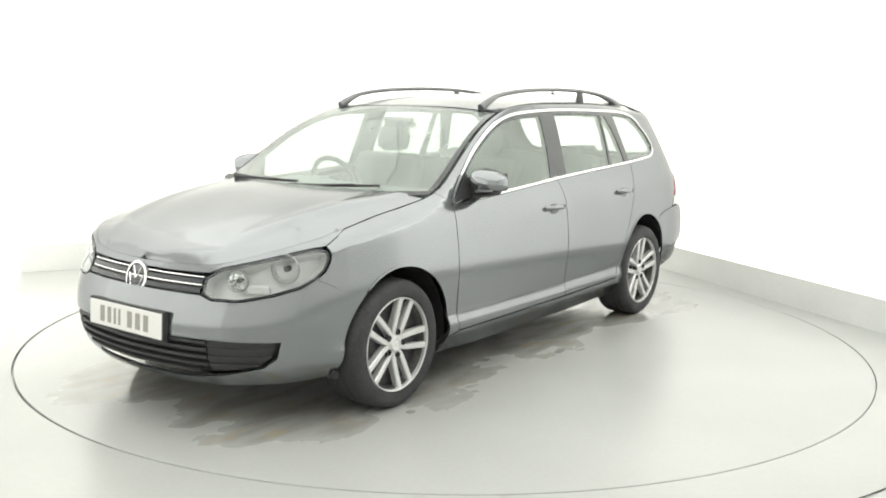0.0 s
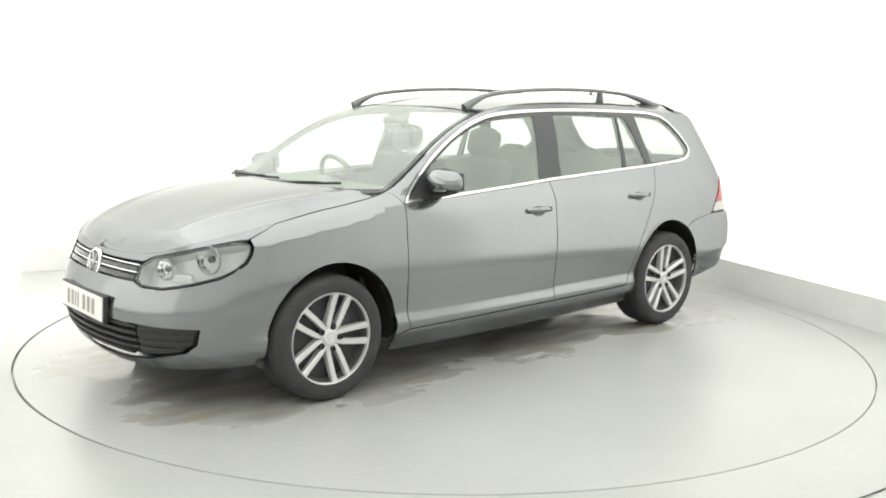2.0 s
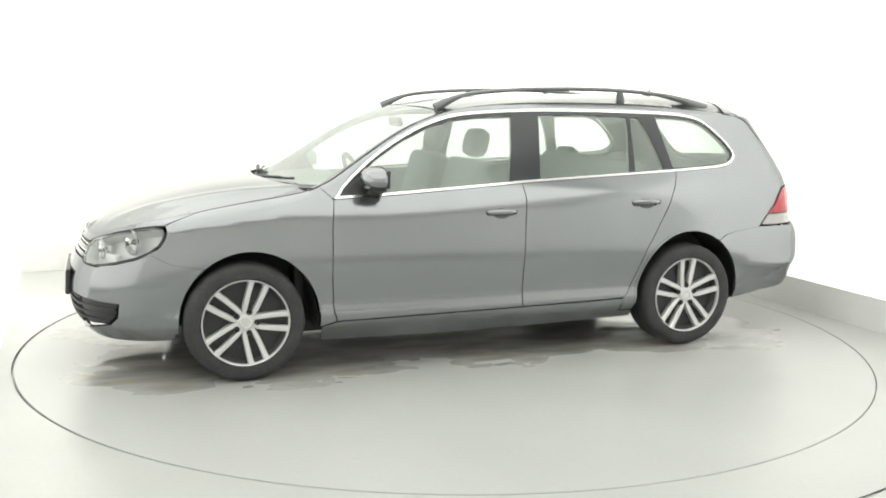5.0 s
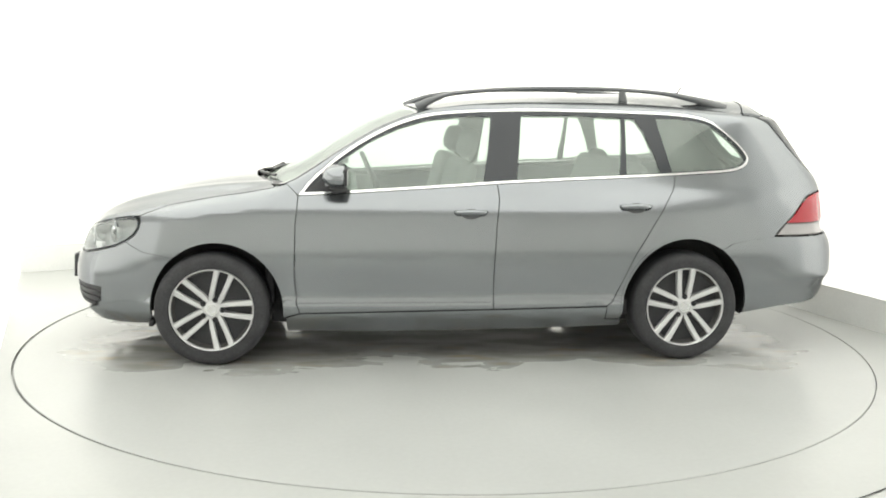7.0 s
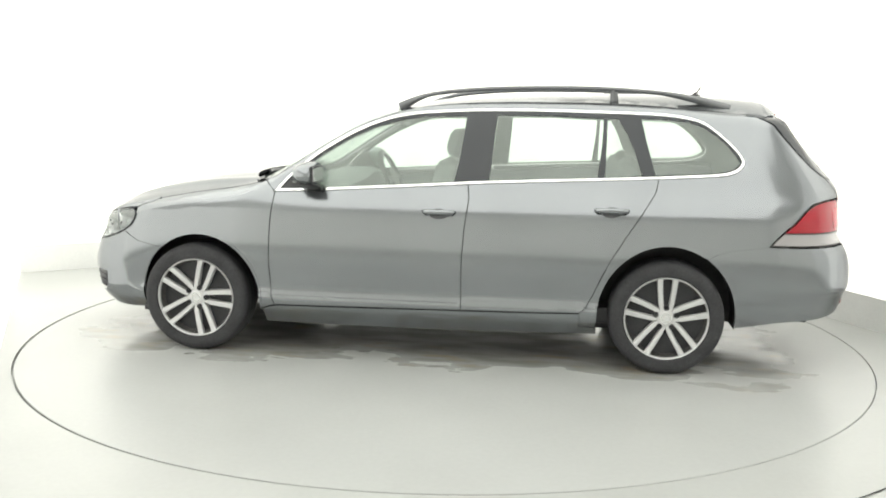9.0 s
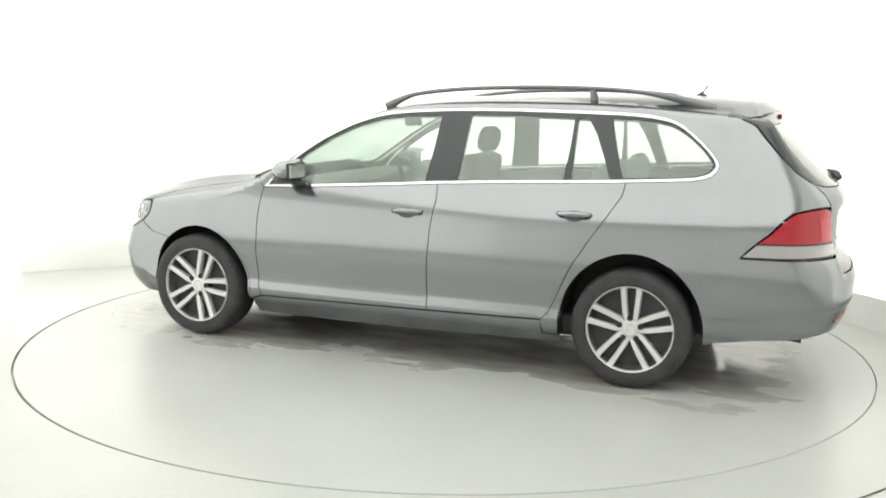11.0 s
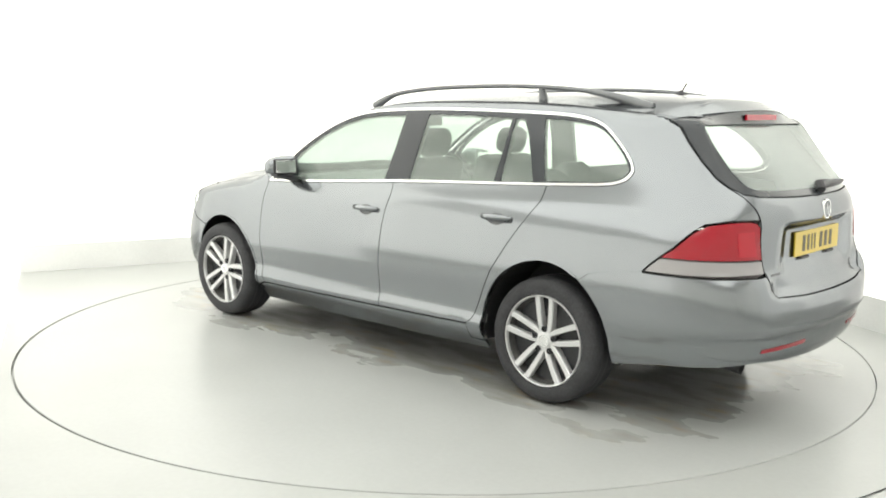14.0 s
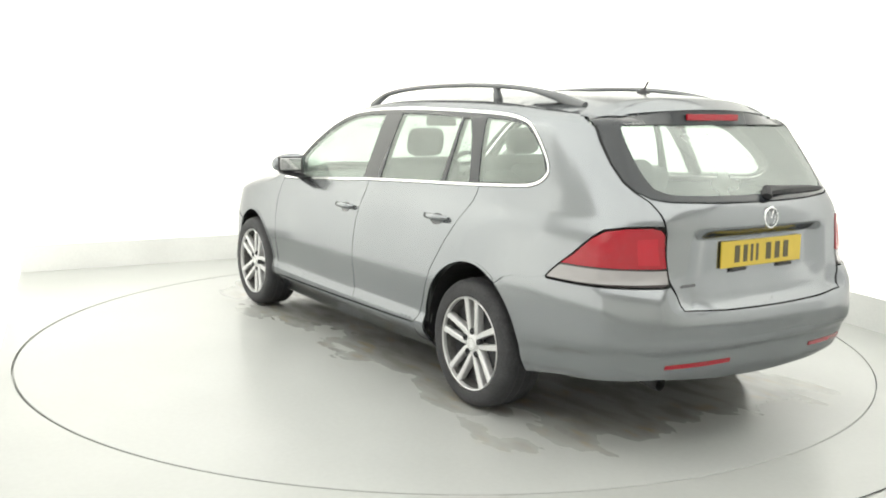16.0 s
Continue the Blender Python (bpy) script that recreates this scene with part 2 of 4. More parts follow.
BUMPER_IN = Profile([(.10, .16), (.18, .105), (.23, .070), (.28, .042), (.335, .023), (.40, .012), (.456, .004), (.54, .001), (.62, .001), (.70, .009), (.78, .022), (.84, .036), (.90, .060),
                     (.95, .086), (1.0, .104), (1.1, .135), (1.25, .185), (1.34, .222), (1.40, .26), (1.46, .31)])
FRONT_IN = Profile([(.10, .2), (.18, .10), (.23, .05), (.29, .012), (.38, 0), (.47, .004), (.54, .022), (.61, .05), (.68, .080), (.76, .10), (.95, .10)])
REAR_IN = Profile([(.10, .27), (.20, .17), (.26, .10), (.34, .045), (.41, .024), (.432, .018), (.456, .003), (.50, .0), (.575, .003), (.605, .03), (.635, .072), (.72, .080), (.88, .082), (.95, .080), (1.0, .100),
                   (1.1, .166), (1.2, .234), (1.3, .306), (1.38, .365), (1.46, .44)])
REAR_SIDE_IN = Profile([(.10, .27), (.20, .17), (.26, .10), (.34, .045), (.41, .024), (.432, .018), (.456, .003), (.50, .0), (.575, .004), (.63, .013), (.67, .030), (.70, .050), (.73, .068), (.78, .078), (.88, .082), (.95, .080), (1.0, .100),
                        (1.1, .166), (1.2, .234), (1.3, .306), (1.38, .365), (1.46, .44)])
TOP = Profile([(-2.14, .695), (-2.08, .712), (-2.0, .756), (-1.9, .790), (-1.75, .822), (-1.6, .850), (-1.35, .890), (-1.15, .915), (-.98, .945), (-.86, .985), (-.74, 1.06), (-.58, 1.165), (-.42, 1.258), (-.26, 1.325),
               (-.08, 1.373), (.2, 1.404), (.7, 1.416), (1.3, 1.406), (1.8, 1.376), (2.05, 1.364), (2.3, 1.362)])
ROUND = Profile([(-2.2, .05), (-1.9, .06), (-1.5, .09), (-1.1, .08), (-.9, .04), (-.6, .03), (0, .035), (.5, .045), (1.8, .05), (2.3, .03)])

LEAN = Profile([(-2.3, .4), (-1.98, .45), (-1.80, .8), (-1.6, 1), (0, 1), (2.4, 1)])


def skin(s, z):
    """Points of the flank, nose and tail at plan distance s from the nose and height z: rows of (x, h, z)."""
    s, z = np.asarray(s, float), np.asarray(z, float)
    x, h = np.interp(s, ARC, PLAN[:, 0]), np.interp(s, ARC, PLAN[:, 1])
    t, r = TOP(x), ROUND(x)
    a = np.clip((z - t + r) / r, 0, 1)
    over = r * LEAN(x) * a ** 2.6
    b = np.clip((np.abs(x) - 1.58) / .14, 0, 1)
    ds = SIDE_IN(z) * (1 - b) + BUMPER_IN(z) * b + over + .012 * np.clip((.400 + .054 * np.clip((x - 1.66) / .5, 0, 1) - z) / .03, 0, 1) * np.clip((x - 1.6) / .12, 0, 1)
    front = -.9 + (x + .9) * (1 - (FRONT_IN(z) + over) / 1.235)
    dent = .036 * (lambda q: q * q * (3 - 2 * q))(np.clip((.47 - h) / .15, 0, 1)) * np.clip((z - .66) / .07, 0, 1) * np.clip((.918 - z) / .034, 0, 1) * (x > 1.5)
    q = np.clip((h - .44) / .16, 0, 1)
    q = q * q * (3 - 2 * q)
    rear = .9 + (x - .9) * (1 - (REAR_IN(z) * (1 - q) + REAR_SIDE_IN(z) * q + over + dent) / 1.43)
    rear = rear - .65 * np.clip(x - 2.18, 0, 1) * np.clip((z - 1.0) / .3, 0, 1.2)
    x = np.where(x < -.9, front, np.where(x > .9, rear, x))
    return np.stack([x, h * (1 - ds / .888), z + 0 * x], -1)


S_ALL = np.linspace(0, S_END, 1500)
EDGE = skin(S_ALL, TOP(np.interp(S_ALL, ARC, PLAN[:, 0])))


def edge_at(x):
    """Half-width and height of the upper rim of the flank at x."""
    return np.interp(x, EDGE[:, 0], EDGE[:, 1]), np.interp(x, EDGE[:, 0], EDGE[:, 2])


def s_at(z, x=None, h=None, rear=True):
    """The plan distance at which the skin at height z has that x (flank), or that half-width h at the nose or tail."""
    p = skin(S_ALL, z)
    if x is not None:
        return float(np.interp(x, p[:, 0], S_ALL))
    k = int(np.argmax(p[:, 1]))
    if rear:
        return float(np.interp(-h, -p[k:, 1], S_ALL[k:]))
    return float(np.interp(h, p[:k, 1], S_ALL[:k]))


def X(*rows):
    """Flank points (x, z) as (s, z)."""
    return [(s_at(z, x=x), z) for x, z in rows]


def F(*rows):
    """Nose points (h, z) as (s, z)."""
    return [(s_at(z, h=h, rear=False), z) for h, z in rows]


def R(*rows):
    """Tail points (h, z) as (s, z)."""
    return [(s_at(z, h=h), z) for h, z in rows]


def rim(x0, x1, n=24, low=0.0):
    """Points along the upper rim from x0 to x1, as (s, z)."""
    i = np.interp([x0, x1], EDGE[:, 0], np.arange(len(EDGE)))
    k = np.linspace(i[0], i[1], n)
    s = np.interp(k, np.arange(len(EDGE)), S_ALL)
    return [(float(a), float(TOP(np.interp(a, ARC, PLAN[:, 0]))) - low) for a in s]


BONNET_MID = Profile([(-2.10, .69), (-2.055, .70), (-2.0, .738), (-1.90, .795), (-1.75, .855), (-1.6, .900), (-1.4, .942), (-1.2, .968), (-1.0, .982), (-.8, .99)])
ROOF_MID = Profile([(-.5, 1.28), (-.373, 1.335), (-.25, 1.378), (-.1, 1.405), (.07, 1.430), (.5, 1.458), (1.0, 1.470), (1.5, 1.463), (1.8, 1.440), (2.0, 1.41), (2.1, 1.39)])


def top_skin(x, y, mid, power):
    h, z = edge_at(x)
    u = np.minimum(np.abs(y) / np.maximum(h, 1e-3), 1.0)
    return np.stack([x, y, z + (np.maximum(mid(x), z) - z) * (1 - u ** power)], -1)


def bonnet_skin(x, y):
    x, y = np.asarray(x, float), np.asarray(y, float)
    p = top_skin(x, y, BONNET_MID, 3.4)
    crest = np.interp(x, (-1.95, -1.6, -1.0), (.40, .50, .60))
    along = np.interp(x, (-1.98, -1.75, -1.2, -1.0), (0, 1, 1, .6))
    p[..., 2] += .010 * along * np.exp(-((np.abs(y) - crest) / .055) ** 2)
    return p


def roof_skin(x, y):
    return top_skin(np.asarray(x, float), np.asarray(y, float), ROOF_MID, 3.0)


X_COWL, X_HEAD = -.93, -.17


def screen_skin(u, v):
    """The windscreen: u from -1 to 1 across, v from 0 at the cowl to 1 at the roof."""
    u, v = np.asarray(u, float), np.asarray(v, float)
    xe = X_COWL + (X_HEAD - X_COWL) * v
    h, ze = edge_at(xe)
    xm, zm = -1.10 + .87 * v, np.interp(v, (0, .25, .5, .75, 1), (.925, 1.040, 1.172, 1.302, 1.386))
    w = 1 - np.abs(u) ** 2.2
    return np.stack([xe + (xm - xe) * w, u * h, ze + (zm - ze) * w], -1)
# ---- end of skin ----


def inside(p, poly):
    """Which of the points lie inside the polygon."""
    poly = np.asarray(poly)
    x, y = p[:, 0], p[:, 1]
    res = np.zeros(len(p), bool)
    for (x0, y0), (x1, y1) in zip(poly, np.roll(poly, -1, axis=0)):
        cross = (y0 > y) != (y1 > y)
        with np.errstate(divide="ignore", invalid="ignore"):
            res ^= cross & (x < (x1 - x0) * (y - y0) / (y1 - y0 if y1 != y0 else 1e-12) + x0)
    return res


def dense(outline, step):
    out = []
    n = len(outline)
    for i in range(n):
        a, b = np.array(outline[i], float), np.array(outline[(i + 1) % n], float)
        k = max(1, int(np.ceil(np.linalg.norm(b - a) / step)))
        out += [a + (b - a) * j / k for j in range(k)]
    return np.array(out)


def shrink(outline, d):
    """The outline moved inward by d."""
    p = np.array(outline, float)
    area = np.sum(p[:, 0] * np.roll(p[:, 1], -1) - np.roll(p[:, 0], -1) * p[:, 1])
    e0, e1 = p - np.roll(p, 1, axis=0), np.roll(p, -1, axis=0) - p
    nrm = []
    for e in (e0, e1):
        e = e / np.maximum(np.linalg.norm(e, axis=1, keepdims=True), 1e-9)
        nrm.append(np.stack([-e[:, 1], e[:, 0]], 1) * np.sign(area))
    m = nrm[0] + nrm[1]
    m /= np.maximum(np.sum(m * nrm[0], axis=1, keepdims=True), 0.35)
    return [tuple(q) for q in p + m * d]


def patch(outline, fn, step=0.04, depth=0.014, lift=0.0, flip=1, holes=()):
    """One panel: the outline filled with triangles, bent onto the skin fn(a, b), with a rim turned inward. Gives verts, faces, normals.
    flip: -1 for a skin whose normal comes out inward."""
    loops = [dense(o, step) for o in (outline, *holes)]
    lo, hi = loops[0].min(0), loops[0].max(0)
    gx, gy = np.meshgrid(np.arange(lo[0] + step / 2, hi[0], step), np.arange(lo[1] + step / 2, hi[1], step))
    g = np.stack([gx.ravel(), gy.ravel()], 1)
    keep = inside(g, loops[0])
    for h in loops[1:]:
        keep &= ~inside(g, h)
    g = g[keep]
    edge_pts = np.vstack(loops)
    if len(g):
        far = np.array([np.min(np.sum((edge_pts - q) ** 2, axis=1)) for q in g]) > (0.35 * step) ** 2
        g = g[far]
    pts = np.vstack([edge_pts, g])
    edges, base = [], 0
    for l in loops:
        edges += [(base + i, base + (i + 1) % len(l)) for i in range(len(l))]
        base += len(l)
    v, e, f, *_ = geometry.delaunay_2d_cdt([Vector(q) for q in pts], edges, [], 0, 1e-7)
    v = np.array([tuple(q) for q in v])
    tri = np.array([t for t in f if len(t) == 3])
    c = v[tri].mean(axis=1)
    keep = inside(c, loops[0])
    for h in loops[1:]:
        keep &= ~inside(c, h)
    tri = tri[keep]
    area = (v[tri[:, 1], 0] - v[tri[:, 0], 0]) * (v[tri[:, 2], 1] - v[tri[:, 0], 1]) - (v[tri[:, 1], 1] - v[tri[:, 0], 1]) * (v[tri[:, 2], 0] - v[tri[:, 0], 0])
    tri = np.where((area < 0)[:, None], tri[:, ::-1], tri)
    d = 0.003
    a, b = v[:, 0], v[:, 1]
    p = fn(a, b)
    nrm = np.cross(fn(a + d, b) - fn(a - d, b), fn(a, b + d) - fn(a, b - d)) * flip
    nrm /= np.maximum(np.linalg.norm(nrm, axis=1, keepdims=True), 1e-12)
    p = p + nrm * lift
    if flip < 0:
        tri = tri[:, ::-1]
    verts, faces, norms = [tuple(q) for q in p], [tuple(int(i) for i in t) for t in tri], [tuple(q) for q in nrm]
    if depth:
        used = {}
        for t in tri:
            for i, j in ((t[0], t[1]), (t[1], t[2]), (t[2], t[0])):
                used[(int(i), int(j))] = 1
        for i, j in [k for k in used if (k[1], k[0]) not in used]:
            along = p[j] - p[i]
            out = np.cross(along, nrm[i])
            out /= max(np.linalg.norm(out), 1e-9)
            base = len(verts)
            for q, nn in ((p[i], nrm[i]), (p[j], nrm[j])):
                verts += [tuple(q), tuple(q - nn * depth)]
                norms += [tuple(out)] * 2
            faces.append((base + 2, base, base + 1, base + 3))
    return verts, faces, norms


def merged(*patches):
    verts, faces, norms = [], [], []
    for v, f, n in patches:
        faces += [tuple(i + len(verts) for i in q) for q in f]
        verts += v
        norms += n
    return verts, faces, norms


def mirrored(p):
    v, f, n = p
    return [(a, -b, c) for a, b, c in v], [q[::-1] for q in f], [(a, -b, c) for a, b, c in n]


def shell(name, p, mat, parent, label=""):
    """Links a patch as one mesh, shaded by the normals of its skin."""
    v, f, n = p
    mesh = bpy.data.meshes.new(name)
    mesh.from_pydata(v, [], f)
    for q in mesh.polygons:
        q.use_smooth = True
    mesh.normals_split_custom_set_from_vertices(n)
    return ob_of(name, mesh, mat, parent, label)


def left(s, z):
    """The skin of the car's left flank, in the car's space."""
    p = skin(s, z)
    return p * (1, -1, 1)


def ribbon(outline_pts, fn, width, lift, thick):
    """A strip of that width along a path on the skin, standing proud of it."""
    p = np.array(outline_pts, float)
    d = np.gradient(p, axis=0)
    d /= np.maximum(np.linalg.norm(d, axis=1, keepdims=True), 1e-9)
    n2 = np.stack([-d[:, 1], d[:, 0]], 1) * width / 2
    poly = [tuple(q) for q in p + n2] + [tuple(q) for q in (p - n2)[::-1]]
    return patch(poly, fn, step=max(width, 0.02), depth=thick, lift=lift)


# ---- the booth ----
def prism(bm, pts, z0, z1):
    """An upright prism on a plan outline."""
    lo = [bm.verts.new((x, y, z0)) for x, y in pts]
    hi = [bm.verts.new((x, y, z1)) for x, y in pts]
    n = len(pts)
    for i in range(n):
        bm.faces.new((lo[i], lo[(i + 1) % n], hi[(i + 1) % n], hi[i]))
    bm.faces.new(lo[::-1]), bm.faces.new(hi)
    bmesh.ops.recalc_face_normals(bm, faces=bm.faces)
    return bm


def wall_run(name, a, b, z0, z1, thick, mat, label, category):
    """A wall whose inner face runs from a to b; its body lies to the left of that way."""
    d = Vector((b[0] - a[0], b[1] - a[1])).normalized()
    n = Vector((-d.y, d.x)) * thick
    bm = bmesh.new()
    prism(bm, [a, b, (b[0] + n.x, b[1] + n.y), (a[0] + n.x, a[1] + n.y)], z0, z1)
    return tagged(part(name, bm, mat), label, category, kind="structure")


ROOM_H = 3.3
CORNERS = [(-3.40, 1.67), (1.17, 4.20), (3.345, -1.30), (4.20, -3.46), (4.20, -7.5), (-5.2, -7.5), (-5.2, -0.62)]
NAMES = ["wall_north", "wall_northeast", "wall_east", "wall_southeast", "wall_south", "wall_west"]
# walls out of view; their weaker added glow darkens what the car reflects
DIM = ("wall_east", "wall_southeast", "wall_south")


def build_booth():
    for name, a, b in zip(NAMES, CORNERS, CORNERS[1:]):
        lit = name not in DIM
        wall_run(name, a, b, 0.216, ROOM_H, 0.12, GLOW_WALL if lit else HALF_GLOW_WALL if name == "wall_east" else WEAK_GLOW_WALL, "white booth wall with added glow, above a grey skirting" if lit else "unseen white booth wall with weaker added glow", "wall")
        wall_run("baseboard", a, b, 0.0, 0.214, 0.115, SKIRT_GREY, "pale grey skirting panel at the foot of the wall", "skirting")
    # the short side screen at the edge of the platform, and the unseen return that closes the booth; glow is added to
    # both
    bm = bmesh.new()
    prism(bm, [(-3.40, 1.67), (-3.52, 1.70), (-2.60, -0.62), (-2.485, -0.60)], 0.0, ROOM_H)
    tagged(part("wall_screen", bm, GLOW_WALL), "white side screen beside the turning platform", "wall", kind="structure")
    wall_run("wall_return", (-5.2, -0.62), (-2.60, -0.62), 0.0, ROOM_H, 0.12, GLOW_WALL, "unseen white return wall of the booth, with added glow", "wall")
    # floor with a round opening for the platform
    bm = bmesh.new()
    n = 128
    hole = [bm.verts.new((2.4462 * math.cos(2 * math.pi * k / n) - .0040, 2.4462 * math.sin(2 * math.pi * k / n) - .0030, 0)) for k in range(n)]
    far = [bm.verts.new((9 * math.cos(2 * math.pi * k / n), 9 * math.sin(2 * math.pi * k / n), 0)) for k in range(n)]
    low = [bm.verts.new((v.co.x, v.co.y, -0.03)) for v in hole]
    for k in range(n):
        j = (k + 1) % n
        bm.faces.new((hole[k], far[k], far[j], hole[j]))
        bm.faces.new((low[k], hole[k], hole[j], low[j]))
    bm.faces.new(low)
    tagged(part("floor", bm, FLOOR_PAINT), "glossy pale grey painted studio floor", "floor", kind="structure")
    # curved joint in the floor, outside the platform
    bm = bmesh.new()
    prev = None
    for k in range(41):
        w = radians(-105 + k * 2.0)
        pair = [bm.verts.new((r * math.cos(w), r * math.sin(w), 0.003)) for r in (2.852, 2.860)]
        if prev:
            bm.faces.new((prev[0], prev[1], pair[1], pair[0]))
        prev = pair
    tagged(part("floor_joint", bm, SEAM), "dark curved joint line in the pale floor", "joint", kind="structure")
    bm = bmesh.new()
    box(bm, -5.4, 4.4, -7.7, 4.4, ROOM_H, ROOM_H + 0.1)
    tagged(part("ceiling", bm, WALL_WHITE), "plain white booth ceiling with light panels", "ceiling", kind="structure")
    # a luminous ceiling of large panels
    body = bmesh.new()
    box(body, -1.055, 1.055, -0.77, 0.77, -0.09, -0.012, bevel=0.01)
    light = new("ceiling_light")
    part("frame", body, WALL_WHITE, light)
    glow = bmesh.new()
    box(glow, -1.045, 1.045, -0.76, 0.76, -0.11, -0.088)
    part("diffuser", glow, PANEL, light, "glowing white diffuser")
    tagged(light, "large white ceiling light panel of the photo booth", "ceiling light", "ceiling lights")
    spots = [(x, y) for y in (3.05, 1.5, -0.05, -1.6, -3.15, -4.7) for x in (-2.12, 0.0, 2.12) if (x, y) not in ((-2.12, 3.05), (2.12, 3.05), (2.12, 1.5))]
    light.matrix_basis = pose(spots[0][0], spots[0][1], ROOM_H)
    for x, y in spots[1:]:
        copy_thing(light, pose(x, y, ROOM_H))


build_booth()


# ---- the turning platform ----
def build_platform():
    root = new("turntable")
    bm = bmesh.new()
    lathe(bm, [(2.438, -0.02), (2.438, -0.002), (2.434, 0.0)], n=160, axis="z")
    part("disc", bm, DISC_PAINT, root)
    return tagged(root, "flush round turning platform of glossy pale grey paint", "turntable")


turntable = build_platform()

# ---- the car ----
car = tagged(new("car"), "grey metallic estate car with silver alloy wheels, standing on the platform", "car")


def both(name, p, mat, parent=None, label=""):
    """A panel and its mirror image on the other flank. Gives the two objects."""
    parents = parent if isinstance(parent, tuple) else (parent or car, parent or car)
    return shell(name, p, mat, parents[0], label), shell(name, mirrored(p), mat, parents[1], label)


def arch(cx, rx, rz, a0, a1, n=18, cz=0.30):
    """Points (x, z) round a wheel opening, from angle a0 to a1, measured from the rear, upward."""
    return [(cx + rx * math.cos(radians(a0 + (a1 - a0) * k / n)), cz + rz * math.sin(radians(a0 + (a1 - a0) * k / n))) for k in range(n + 1)]


G = 0.0024  # half of a panel gap
# daylight opening of the side windows, round the chrome's outer edge
BELT = [(-.835, .909), (-.613, .918), (-.318, .937), (-.018, .957), (.225, .975), (.594, .995), (.907, 1.010), (1.226, 1.026), (1.50, 1.043)]
DLO_REST = [BELT[-1]] + [(1.58, 1.054), (1.635, 1.078), (1.658, 1.115), (1.645, 1.150), (1.599, 1.205), (1.506, 1.285), (1.45, 1.322), (1.39, 1.343), (1.253, 1.362), (.931, 1.372), (.615, 1.376), (.302, 1.373),
              (-.007, 1.357), (-.16, 1.337), (-.313, 1.291), (-.463, 1.219), (-.612, 1.124), (-.73, 1.028), (-.785, .975)]
DLO = BELT + [(float(a), float(b)) for a, b in smooth_curve(DLO_REST, 3)[1:]]
REAR_DOOR_BACK = [(1.222, 1.024), (1.208, .955), (1.142, .847), (1.062, .727), (.987, .606), (.945, .513), (.905, .42), (.868, .345), (.835, .318)]
FRONT_DOOR_FRONT = [(-.828, .287), (-.846, .34), (-.856, .52), (-.851, .756), (-.835, .905)]
LAMP = F((.408, .600), (.405, .660), (.46, .702)) + X((-1.86, .750), (-1.78, .772), (-1.725, .782), (-1.692, .783), (-1.670, .776), (-1.661, .758), (-1.668, .730), (-1.692, .693), (-1.738, .659), (-1.80, .630), (-1.90, .600)) + F((.57, .576), (.45, .577))
TAIL = X((1.80, .703), (1.85, .754), (1.917, .810), (1.982, .880)) + R((.724, .911), (.672, .925), (.60, .930), (.568, .922), (.554, .905), (.549, .76), (.553, .708), (.58, .702)) + X((1.95, .699))


